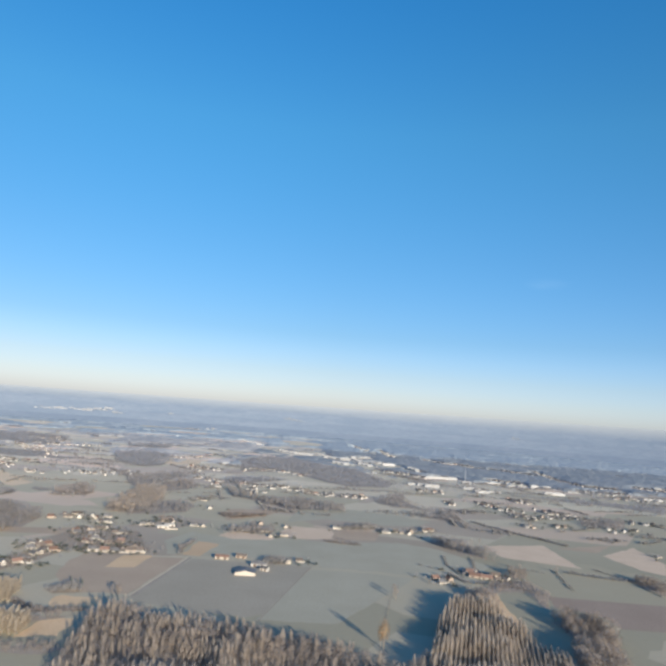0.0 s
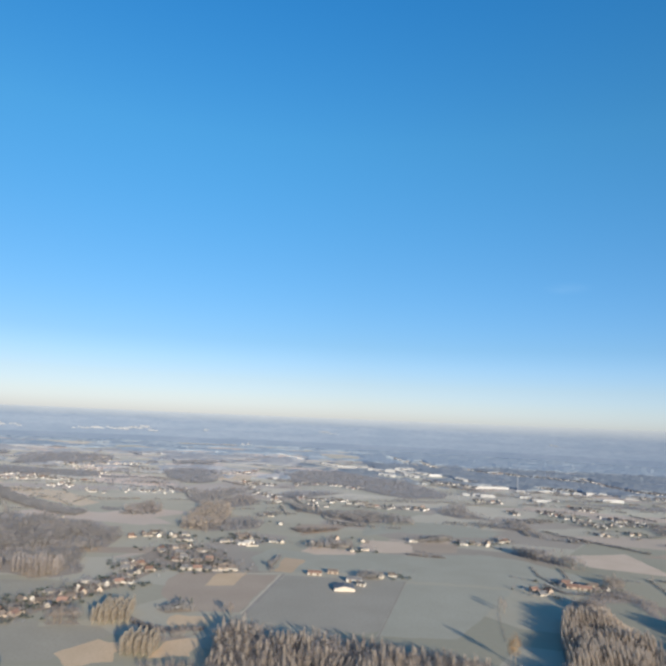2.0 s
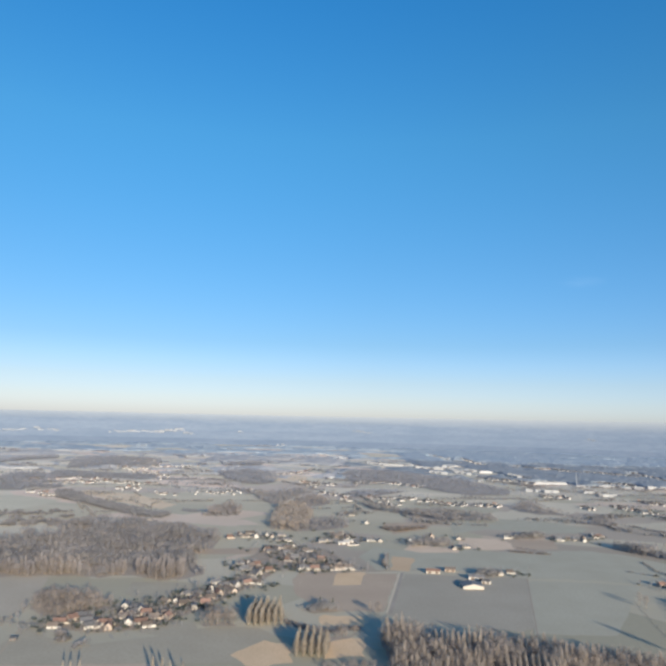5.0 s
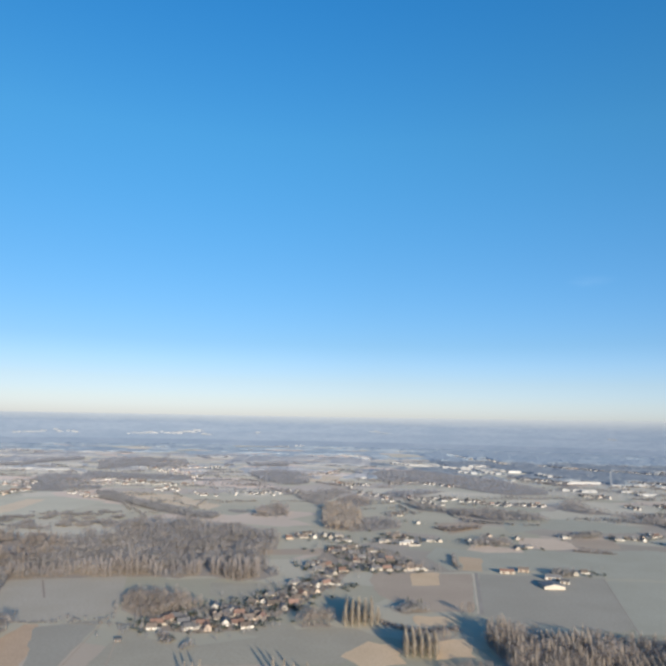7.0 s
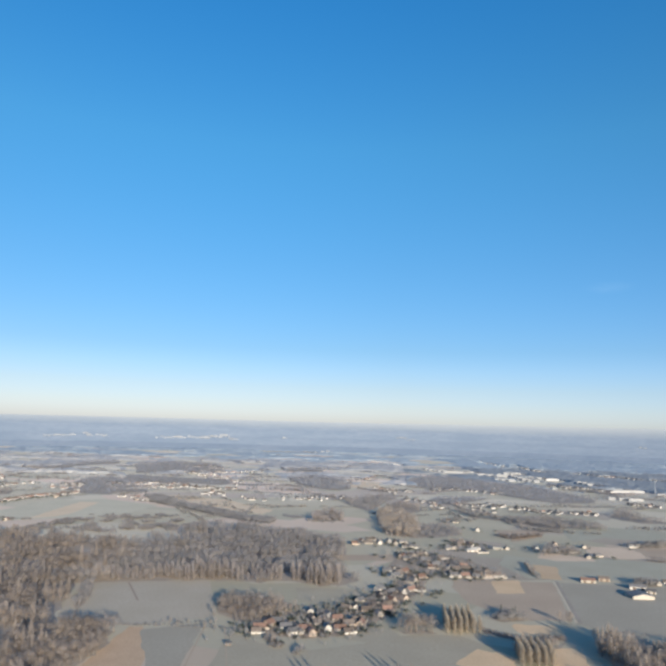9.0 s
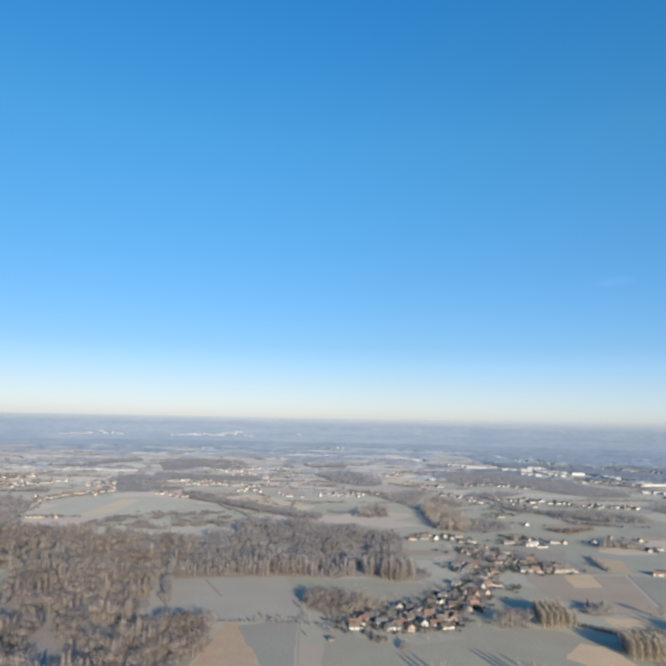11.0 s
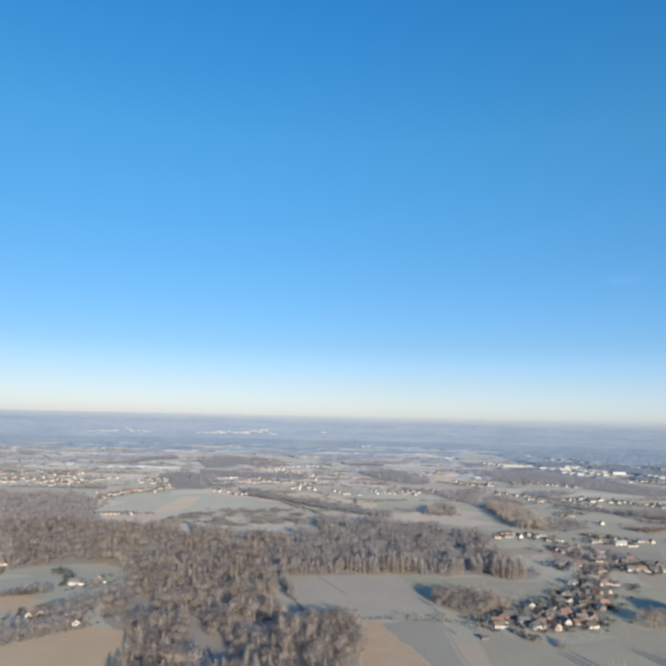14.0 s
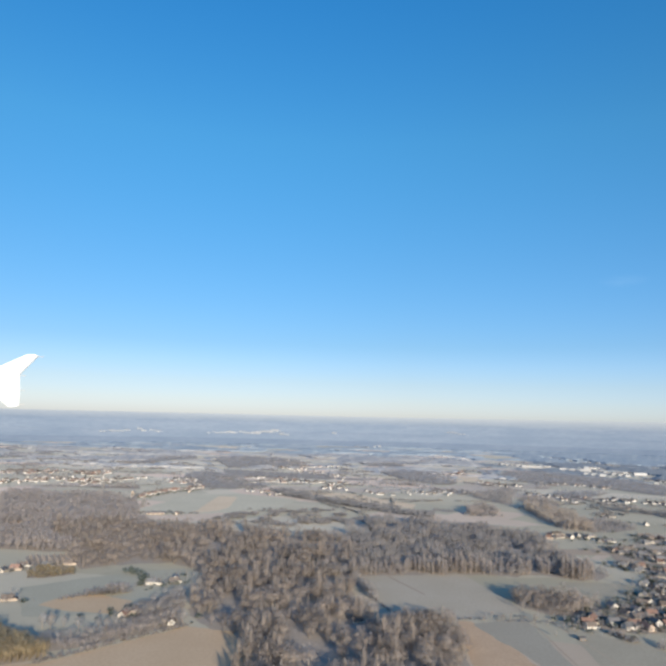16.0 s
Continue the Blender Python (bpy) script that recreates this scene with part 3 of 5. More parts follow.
wood([(-809, 473), (-788, 473), (-773, 504), (-784, 548), (-799, 541), (-804, 501)], "dark leafless trees leading from a cottage to the forest", 4.6, 8.0, BARE, TWIGS_GREY, thin=0.12, crown=1.2)
wood([(-176, 1061), (-97, 1087), (-103, 1074), (-152, 1028)], "low brown thicket between meadows", 5.0, 6, BUSH, TWIGS)
wood([(-482, 1206), (-429, 1199), (-430, 1152), (-480, 1125)], "planted block of leafless poplars", 6.0, 13, BARE_MID, FAR_BROWN, crown=1.1)


wood([(-866, 516), (-838, 533), (-840, 548), (-868, 528)], "dark hedge between meadows", 4.0, 6, BUSH, TWIGS_GREY)
wood([(-252, 600), (-231, 616), (-217, 605), (-221, 595), (-239, 593)], "small dark copse in a field", 3.4, 6.5, BARE, HEDGE, crown=1.2)
wood([(-144, 894), (-108, 979), (-72, 975), (-74, 937), (-135, 915)], "dark leafless garden trees of a hamlet", 4.6, 9, BARE_MID, TWIGS_GREY)
wood([(14, 1012), (40, 1030), (72, 1048), (86, 1044), (60, 1018), (26, 1004)], "dark shelter belt behind ploughland", 3.6, 7.5, BARE, HEDGE, crown=1.2)
wood([(-76, 752), (-43, 764), (-36, 773), (-48, 778), (-72, 764)], "dark shrubby trees beside a farm house", 3.8, 5.5, BARE, HEDGE, crown=1.2)
wood([(227, 800), (249, 806), (246, 784), (227, 779)], "leafless brown trees near a farm", 4.2, 9)
wood([(394, 822), (420, 783), (398, 750), (382, 799)], "leafless brown trees along a hedge", 4.5, 10)
wood([(150, 690), (178, 700), (176, 640), (170, 655), (160, 660)], "leafless brown trees at the end of a poplar plantation", 4.6, 11)

BELT = EMBANK
MID_WOODS = [
    ([(-292, 2084), (-249, 1821), (-135, 1844), (-54, 1727), (-2, 1639), (51, 1588), (150, 1624), (178, 1730), (142, 1864), (91, 2050), (8, 2122), (-103, 2291), (-223, 2331), (-283, 2202)], 8, FAR_TWIGS, 0, "long dark leafless wood in front of a town"),
    ([(-251, 1569), (-233, 1469), (-209, 1459), (-155, 1550), (-97, 1632), (-86, 1637), (-149, 1639), (-224, 1617), (-248, 1569)], 9, FAR_TWIGS, 0, "leafless grey wood beside a village"),
    ([(-212, 1383), (-187, 1270), (-145, 1245), (-110, 1204), (-75, 1186), (-72, 1157), (3, 1164), (38, 1172), (35, 1205), (33, 1243), (-14, 1261), (-60, 1274), (-109, 1275), (-167, 1274), (-203, 1375)], 11, TWIGS_GREY, 0, "long leafless grey-brown wood between meadows"),
    ([(97, 1397), (107, 1328), (136, 1288), (177, 1291), (218, 1273), (221, 1270), (192, 1311), (169, 1391), (178, 1525), (102, 1367)], 11, TWIGS_GREY, 0, "leafless wood casting a blue shadow on a meadow"),
    ([(157, 1236), (189, 1179), (207, 1169), (239, 1157), (248, 1096), (253, 1095), (246, 1197), (241, 1255), (210, 1214), (188, 1229)], 10, TWIGS_GREY, 0, "leafless grey-brown wood strip"),
    ([(468, 1652), (569, 1630), (653, 1572), (730, 1519), (777, 1480), (864, 1646), (790, 1645), (688, 1658), (580, 1661), (484, 1672)], 8, FAR_TWIGS, 0.2, "dark leafless tree belt at the foot of a town"),
    ([(484, 1264), (512, 1231), (572, 1238), (619, 1341), (586, 1347), (543, 1317), (492, 1263)], 8, TWIGS_GREY, 0, "dark leafless copse beside a village"),
    ([(-365, 1141), (-348, 1019), (-311, 1011), (-292, 1055), (-298, 1190), (-325, 1285), (-357, 1319), (-370, 1247)], 13, TWIGS_TAN, 0, "tall leafless pale wood casting a long shadow"),
    ([(-311, 1003), (-271, 1019), (-227, 1056), (-229, 1132), (-265, 1149), (-295, 1137)], 8, TWIGS_GREY, 0, "low leafless grey-brown wood"),
    ([(-460, 1467), (-422, 1358), (-385, 1298), (-369, 1371), (-355, 1495), (-328, 1557), (-371, 1585), (-418, 1531), (-448, 1448)], 10, TWIGS_GREY, 0, "leafless purple-grey wood behind a meadow"),
    ([(-350, 1293), (-316, 1276), (-283, 1323), (-275, 1396), (-285, 1416), (-324, 1473), (-354, 1414)], 9, TWIGS, 0, "leafless brown wood below a hamlet"),
    ([(-671, 2001), (-602, 1800), (-540, 1718), (-479, 1690), (-457, 1744), (-458, 1914), (-532, 2093), (-624, 2136), (-677, 2076)], 10, FAR_TWIGS, 0, "dark leafless wood on the plain"),
    ([(-674, 1566), (-610, 1564), (-618, 1591), (-672, 1574)], 6, TWIGS_GREY, 0, "dark leafless shelter belt"),
    ([(-780, 1729), (-717, 1724), (-670, 1778), (-680, 1793), (-788, 1785)], 6, FAR_TWIGS, 0, "dark leafless shelter belt"),
    ([(-543, 1180), (-518, 1158), (-502, 1173), (-506, 1190), (-540, 1199)], 5, TWIGS_GREY, 0, "small dark copse on a meadow"),
    ([(-838, 1294), (-752, 1226), (-665, 1151), (-603, 1102), (-545, 1081), (-542, 1128), (-596, 1154), (-656, 1193), (-746, 1278), (-843, 1379), (-903, 1416)], 8, BELT, 0, "dark leafless tree belt along an embankment"),
    ([(-1169, 1641), (-1023, 1444), (-943, 1448), (-915, 1475), (-976, 1586), (-1155, 1836), (-1188, 1729), (-1169, 1650)], 9, FAR_TWIGS, 0.3, "leafless trees round a small town"),
    ([(-1091, 1706), (-992, 1699), (-908, 1727), (-806, 1708), (-788, 1766), (-844, 1907), (-983, 1890), (-1077, 1924), (-1160, 1929)], 7, FAR_TWIGS, 0.32, "leafless trees behind a small town"),
    ([(-1515, 2037), (-1465, 2100), (-1462, 2294), (-1411, 2426), (-1475, 2558), (-1561, 2447), (-1525, 2204), (-1575, 2131)], 9, FAR_TWIGS, 0, "grey leafless wood on the far plain"),
    ([(-732, 2310), (-599, 2364), (-631, 2583), (-749, 2474)], 9, FAR_TWIGS, 0, "grey leafless wood on the far plain"),
    ([(-1164, 1997), (-1075, 2130), (-931, 2187), (-1050, 2571), (-1280, 2657), (-1330, 2377)], 9, FAR_TWIGS, 0.25, "grey leafless wood on the far plain"),
    ([(-1262, 981), (-1210, 971), (-1154, 989), (-1034, 953), (-1038, 1027), (-1104, 1156), (-1190, 1226), (-1280, 1208), (-1364, 1210), (-1389, 1165)], 9, FAR_BROWN, 0.27, "broad grey leafless wood below a red-roofed town"),
    ([(-1453, 1259), (-1361, 1315), (-1246, 1323), (-1166, 1318), (-1196, 1386), (-1255, 1320), (-1364, 1337), (-1453, 1258)], 8, FAR_BROWN, 0.2, "leafless trees at the foot of a red-roofed town"),
    ([(-1136, 1470), (-1027, 1390), (-969, 1394), (-1010, 1544), (-1170, 1841), (-1211, 1734), (-1176, 1600)], 7, FAR_TWIGS, 0.3, "leafless trees round a small town"),
]
for plot, tall, twigs, sparse, words in MID_WOODS:
    near = max(y for x, y in plot) < 1450
    wood(plot, words, 4.6 if twigs is BELT else 7.4 if near else 9.0, tall, BARE_MID if near else BARE_FAR, twigs, thin=sparse, crown=1.2)
wood([(-900, 930), (-860, 1090), (-750, 1130), (-666, 1095), (-640, 1010), (-690, 949), (-785, 925)], "scattered scrub and small trees on rough pasture", 5.0, 4.5, BUSH, TWIGS_GREY, thin=0.52)

wood([(-592, 507), (-555, 481), (-547, 480), (-545, 450), (-557, 443), (-583, 456), (-600, 491)], "leafless brown clump at the forest edge", 5.2, 11, thin=0.15)
wood([(-576, 417), (-549, 422), (-551, 469), (-553, 502), (-561, 506), (-574, 497)], "leafless brown trees at the corner of the forest", 6.2, 11.5, BARE, TWIGS, thin=0.1, crown=1.25)
wood([(-640, 640), (-622, 600), (-612, 560), (-618, 558), (-634, 600), (-648, 636)], "narrow dark row of leafless trees", 4.5, 9, BARE, TWIGS_GREY)
wood([(-249, 517), (-227, 514), (-207, 528), (-194, 552), (-204, 538), (-241, 524)], "leafless thicket between tan clearings", 4.5, 7, BARE, TWIGS)
wood([(-222, 462), (-201, 474), (-178, 470), (-183, 462), (-220, 456)], "leafless thicket between tan clearings", 4.5, 7, BARE, TWIGS)
wood([(-262, 556), (-235, 540), (-200, 548), (-196, 558), (-232, 552), (-258, 566)], "low brown brush along a clearing", 3.5, 3.5, BUSH, TWIGS)

wood([(-1323, 1001), (-1275, 999), (-1165, 968), (-1034, 969), (-991, 933), (-922, 862), (-1013, 850), (-1085, 815), (-1168, 791)], "leafless grey-brown wood behind the forest", 6.4, 10, BARE_MID, FAR_BROWN, thin=0.28, crown=1.25)
wood([(-833, 895), (-807, 1007), (-727, 1032), (-704, 965), (-736, 916), (-807, 895)], "leafless grey wood beside rough pasture", 6.0, 7, BARE_MID, TWIGS_GREY, thin=0.5)
wood([(-1005, 652), (-961, 675), (-932, 628), (-977, 608)], "rows of small pale orchard trees", 6.0, 3.0, BUSH, TWIGS_TAN, rows=35, crown=0.7)
wood([(174, 696), (207, 717), (230, 719), (225, 662), (232, 664), (252, 720), (240, 765), (221, 766), (191, 747)], "brown leafless thicket near a farm", 4.2, 4.5, BARE_MID, TWIGS)
wood([(-315, 812), (-278, 847), (-232, 829), (-212, 800), (-240, 795), (-273, 775), (-314, 806)], "dark leafless garden trees of the upper village", 6.5, 6.5, BARE, TWIGS_GREY, thin=0.51)

# ---- fields and tracks ----
field([(-150, 755), (-12, 758), (-44, 580), (-64, 566), (-157, 584), (-176, 596)], GREY_FIELD, "broad frosted grey meadow beside a farm track", 0.06)
field([(-465, 521), (-436, 498), (-403, 486), (-359, 512), (-312, 546), (-280, 545), (-264, 529), (-288, 468), (-460, 438)], FROST, "frosted meadow below the village", 0.06)
field([(180, 724), (192, 728), (187, 644), (190, 573), (180, 566), (174, 626), (170, 667)], STUBBLE, "tan grass verge beside a poplar plantation")
field([(248, 732), (255, 733), (231, 662), (226, 661)], PALE, "narrow pale grass strip")
field([(-227, 746), (-195, 758), (-200, 698), (-229, 690)], STUBBLE, "small tan stubble field", 0.16)
field([(-269, 739), (-158, 754), (-177, 606), (-231, 600), (-264, 651), (-273, 709)], SOIL, "grey-brown ploughed field")
field([(-291, 482), (-272, 518), (-251, 512), (-244, 476), (-269, 458)], STUBBLE, "tan dry grass clearing")
field([(-234, 583), (-196, 592), (-193, 564), (-226, 543)], STUBBLE, "tan dry grass clearing")
field([(-220, 525), (-192, 532), (-193, 493), (-221, 486)], STUBBLE, "tan dry grass clearing")
field([(-548, 516), (-538, 518), (-517, 474), (-486, 374), (-500, 330), (-551, 330), (-545, 423), (-548, 478)], ROUGH, "reddish tan stubble field beside the forest")
field([(-660, 639), (-530, 681), (-487, 556), (-547, 520), (-598, 520), (-622, 580)], PALE, "pale frosted meadow in front of the forest")
field([(-537, 511), (-492, 537), (-479, 435), (-476, 366), (-486, 359), (-500, 431)], GREY_FIELD, "grey fallow strip of land")
field([(-816, 375), (-752, 461), (-716, 456), (-686, 400), (-655, 322), (-837, 295), (-877, 343)], BEIGE, "large bare beige field")
field([(-934, 532), (-899, 576), (-857, 615), (-810, 645), (-794, 584), (-806, 539), (-814, 486), (-852, 464), (-883, 457)], MEADOW, "green frosted meadow round cottages", 0.05)
field([(-890, 487), (-882, 522), (-854, 528), (-821, 515), (-805, 497), (-823, 478), (-861, 478)], BEIGE, "tan stubble field")
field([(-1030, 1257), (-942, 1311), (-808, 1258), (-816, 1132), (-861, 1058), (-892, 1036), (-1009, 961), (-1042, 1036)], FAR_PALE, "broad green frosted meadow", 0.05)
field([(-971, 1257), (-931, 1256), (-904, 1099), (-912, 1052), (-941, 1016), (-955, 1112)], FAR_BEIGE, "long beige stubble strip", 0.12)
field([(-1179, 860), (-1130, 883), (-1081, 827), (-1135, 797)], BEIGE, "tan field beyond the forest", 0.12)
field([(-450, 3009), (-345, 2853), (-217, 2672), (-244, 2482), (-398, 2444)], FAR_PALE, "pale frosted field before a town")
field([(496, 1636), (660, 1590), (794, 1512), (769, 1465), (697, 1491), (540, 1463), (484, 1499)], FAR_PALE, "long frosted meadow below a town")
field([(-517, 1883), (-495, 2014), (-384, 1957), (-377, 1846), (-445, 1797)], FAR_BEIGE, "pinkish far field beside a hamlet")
field([(49, 919), (107, 939), (153, 920), (193, 866), (214, 833), (169, 731), (123, 750), (71, 759), (10, 762), (23, 847)], MEADOW, "pale frosted meadow below a spinney", 0.05)
field([(-60, 1037), (4, 1092), (97, 1073), (154, 1086), (185, 1143), (133, 1194), (30, 1219), (-49, 1169)], MEADOW, "pale frosted meadow between farms", 0.05)
field([(239, 967), (340, 1004), (341, 860), (245, 895)], CLAY, "tan stubble field")
field([(247, 710), (373, 708), (431, 705), (377, 617), (325, 616), (284, 616), (278, 658), (241, 669)], DARK_SOIL, "dark ploughed field")
field([(411, 957), (497, 1045), (490, 930), (452, 858), (428, 882)], CLAY, "tan stubble field")
field([(354, 988), (465, 1050), (411, 979)], SOIL, "brown ploughed field")
field([(13, 925), (75, 942), (87, 1010), (54, 1009), (15, 992)], SOIL, "brown ploughed field")
field([(-162, 849), (-133, 842), (-144, 768), (-165, 771)], BEIGE, "tan fallow field")
field([(-145, 894), (-122, 879), (-70, 890), (-68, 914), (-102, 927), (-133, 932)], CLAY, "narrow tan stubble strip")
field([(-136, 776), (-182, 767), (-204, 839), (-184, 905), (-128, 883), (-65, 909), (-6, 905), (51, 895), (109, 913), (97, 832), (59, 789), (14, 760), (-23, 756), (-63, 780)], MEADOW, "broad pale frosted meadow behind a farm", 0.05)
field([(-65, 921), (-29, 912), (13, 928), (14, 992), (-1, 1007), (-59, 1001)], CLAY, "pinkish bare field")
field([(-12, 747), (52, 750), (108, 745), (17, 567), (-52, 562)], MEADOW, "frosted grey-green meadow")
field([(-435, 670), (-373, 675), (-363, 639), (-403, 611), (-427, 625)], FROST, "frosted meadow behind the village")
field([(-424, 841), (-327, 873), (-334, 828), (-408, 814)], SOIL, "narrow tan field")
field([(-455, 520), (-440, 545), (-415, 552), (-400, 592), (-360, 614), (-330, 605), (-358, 555), (-372, 528), (-405, 515)], GARDEN, "brown gardens round the lower village", 0.1)
field([(-366, 616), (-352, 680), (-320, 745), (-296, 745), (-305, 690), (-325, 635), (-335, 612)], GARDEN, "brown gardens along the village lane", 0.1)
field([(-345, 770), (-330, 880), (-250, 880), (-205, 775), (-268, 750)], GARDEN, "brown gardens of the upper village", 0.1)
strip("track", [(-156, 760), (-174, 601)], 1.9, GRAVEL, "pale straight farm track")
strip("track", [(-12, 758), (-37, 629), (-51, 557)], 0.9, DARK_SOIL, "shallow field ditch")
field([(-648, 612), (-613, 556), (-597, 537), (-603, 520), (-612, 518), (-628, 560)], PALE, "pale grass strip along the forest edge", 0.26)
field([(-374, 521), (-359, 552), (-334, 549), (-328, 528), (-353, 514)], FROST, "walled frosty paddock below the village", 0.12)
strip("track", [(-491, 543), (-479, 457), (-474, 425), (-470, 380)], 1.0, SOIL, "dark field boundary furrow")
strip("track", [(-472, 530), (-459, 484), (-447, 441)], 0.9, SOIL, "dark field boundary furrow")
strip("track", [(-607, 652), (-572, 591)], 1.8, DARK_SOIL, "faint field path across a meadow")
strip("track", [(-152.6, 760), (-170.6, 601)], 3.0, LITTER, "dark grass verge beside a farm track")
strip("track", [(-158, 761), (-200, 752)], 1.6, GRAVEL, "pale farm track along a field")
strip("lane", [(-470, 520), (-430, 541), (-395, 562), (-366, 588), (-345, 625), (-333, 660), (-318, 705), (-300, 745), (-268, 752), (-200, 764)], 3.0, GRAVEL, "pale village lane between houses", 0.18)
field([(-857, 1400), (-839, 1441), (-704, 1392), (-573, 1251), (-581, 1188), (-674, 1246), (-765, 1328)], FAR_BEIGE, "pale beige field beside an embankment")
field([(-171, 1117), (-72, 1157), (-100, 1071), (-154, 1013)], SOIL, "brown ploughed field with a thicket", 0.1)


# ---- houses ----
def ground_z(x, y):
    r = math.hypot(x + 290.0, y)
    u = (r - FLAT) / 90.0
    if u <= 0:
        return 0.0
    steps = [0.0, 0.18, 0.44, 0.74, 1.0]
    i = min(int(u), 3)
    return (CREST + 0.0065 * (x + 290.0)) * (steps[i] + (steps[i + 1] - steps[i]) * min(u - i, 1.0))


def house_meshes(l, w, h, rise, key):
    """Gabled walls, a roof of two thick overhanging slopes and a chimney with a pot."""
    v = [(-l / 2, -w / 2, 0), (l / 2, -w / 2, 0), (l / 2, w / 2, 0), (-l / 2, w / 2, 0), (-l / 2, -w / 2, h), (l / 2, -w / 2, h), (l / 2, w / 2, h), (-l / 2, w / 2, h),
         (-l / 2, 0, h + rise), (l / 2, 0, h + rise)]
    f = [(0, 1, 5, 4), (2, 3, 7, 6), (1, 2, 6, 9, 5), (3, 0, 4, 8, 7), (0, 3, 2, 1)]
    o, th = 0.35, 0.22
    drop = o * rise / (w / 2)
    rv, x = [], l / 2 + 0.3
    for t in (0.03, th):
        rv += [(s * x, yy, zz + t) for s in (-1, 1) for yy, zz in ((-w / 2 - o, h - drop), (0, h + rise), (w / 2 + o, h - drop))]
    rf = [(6, 9, 10, 7), (7, 10, 11, 8), (0, 1, 4, 3), (1, 2, 5, 4), (0, 3, 9, 6), (2, 8, 11, 5), (0, 6, 7, 1), (1, 7, 8, 2), (3, 4, 10, 9), (4, 5, 11, 10)]
    cv, cf = box_data(l * 0.28, l * 0.28 + 0.7, -0.35, 0.35, h + rise * 0.6, h + rise + 0.9)
    pv, pf = box_data(l * 0.28 + 0.15, l * 0.28 + 0.55, -0.2, 0.2, h + rise + 0.9, h + rise + 1.25)
    return (v, f), (rv, rf), (cv, cf), (pv, pf)


def house(name, category, label, l, w, h, rise, wall, roof, detail, chimney=True):
    (v, f), (rv, rf), (cv, cf), (pv, pf) = house_meshes(l, w, h, rise, name)
    root = tagged(new(name), label, category)
    part("wall", mesh_of("wall", v, f, wall), root)
    part("roof", mesh_of("roof", rv, rf, roof), root)
    if chimney:
        stack = part("chimney", mesh_of("chimney", cv, cf, ROOFS[2]), root)
        if detail:
            part("chimney_pot", mesh_of("chimney_pot", pv, pf, ROOFS[1]), stack, "orange clay pot")
    if detail:
        # a lower lean-to at the gable end
        d, e, g = l * 0.36, w * 0.42, min(h, 2.6) * 0.82
        av, af = box_data(l / 2 + 0.005, l / 2 + d, -e, e * 0.7, 0, g)
        part("annex", mesh_of("annex", av, af, wall), root)
        av = [(l / 2 + x, y, g + z + t) for t in (0.02, 0.2) for x, y, z in ((0.02, -e - 0.25, 0.7), (d + 0.3, -e - 0.25, 0.0), (d + 0.3, e * 0.7 + 0.25, 0.0), (0.02, e * 0.7 + 0.25, 0.7))]
        part("annex_roof", mesh_of("annex_roof", av, [(0, 3, 2, 1), (4, 5, 6, 7), (0, 1, 5, 4), (1, 2, 6, 5), (2, 3, 7, 6), (3, 0, 4, 7)], roof), root)
        wv, wf = box_data(-0.45, 0.45, -0.05, 0.05, 0, 1.2)
        pane, (dv, df) = mesh_of("window", wv, wf, PANE), box_data(-0.5, 0.5, -0.06, 0.06, 0, 2.05)
        for side in (-1, 1):
            for k in range(3):
                x = (k - 1) * l * 0.3
                if side == -1 and k == 1:
                    part("door", mesh_of("door", dv, df, DOOR), root, "dark wooden door", pose(x, side * w / 2, 0))
                else:
                    part("window", pane, root, "", pose(x, side * w / 2, 1.0))
                if h > 3.4:
                    part("window", pane, root, "", pose(x, side * w / 2, 3.1))
        for s in (-1, 1):
            part("window", pane, root, "", pose(s * l / 2, 0, 1.0, 0, 0, 90))
    return root


KINDS = [  # length, width, eaves, rise, wall, roof, words
    (8.0, 5.6, 2.8, 2.2, 0, 0, "cream rendered house with a dark slate roof"),
    (9.0, 5.8, 2.7, 2.3, 0, 1, "cream rendered house with an orange tiled roof"),
    (8.6, 6.2, 3.5, 2.4, 2, 0, "white tall house with a grey slate roof"),
    (8.2, 6.0, 2.7, 2.5, 1, 2, "ochre stone house with a brown tiled roof"),
    (11.5, 5.8, 2.7, 2.2, 0, 2, "long cream cottage with a brown tiled roof"),
    (7.6, 6.0, 3.6, 2.4, 1, 1, "ochre tall house with a red tiled roof"),
    (7.2, 5.6, 2.7, 2.1, 2, 2, "small white house with a brown roof"),
]
NEAR = [house("house", "house", k[6], k[0] * 1.12, k[1] * 0.98, k[2] * 0.82, k[3] * 1.05, WALLS[k[4]], ROOFS[k[5]], True) for k in KINDS]
PLAIN = [house("house", "house", "distant " + k[6].replace("orange tiled", "dark slate").replace("red tiled", "dark slate"), k[0] * 0.82, k[1] * 0.8, k[2] * 0.76, k[3] * 0.9, WALLS[1] if k[4] == 1 else TOWN_WALL, ROOFS[0 if k[5] == 1 else k[5]], False) for k in KINDS]
RED = [house("house", "house", "distant " + k[6], k[0] * 0.95, k[1] * 0.9, k[2] * 0.85, k[3] * 0.95, TOWN_WALL, ROOFS[1 if k[5] == 1 else 2], False) for k in KINDS]
USED = set()


def put(stock, i, x, y, turn, group=""):
    """The first use of a kind is the thing itself, later ones are copies."""
    m, ob = pose(x, y, ground_z(x, y) - 0.02, 0, 0, turn), stock[i]
    if ob.name in USED:
        ob = copy_thing(ob, m)
    else:
        USED.add(ob.name)
        ob.matrix_basis = m
    return tagged(ob, group=group)


VILLAGE, SCATTERED = [], []
LANE = [(-600, 400), (-600, 520), (-460, 520), (-380, 520), (-380, 400)]


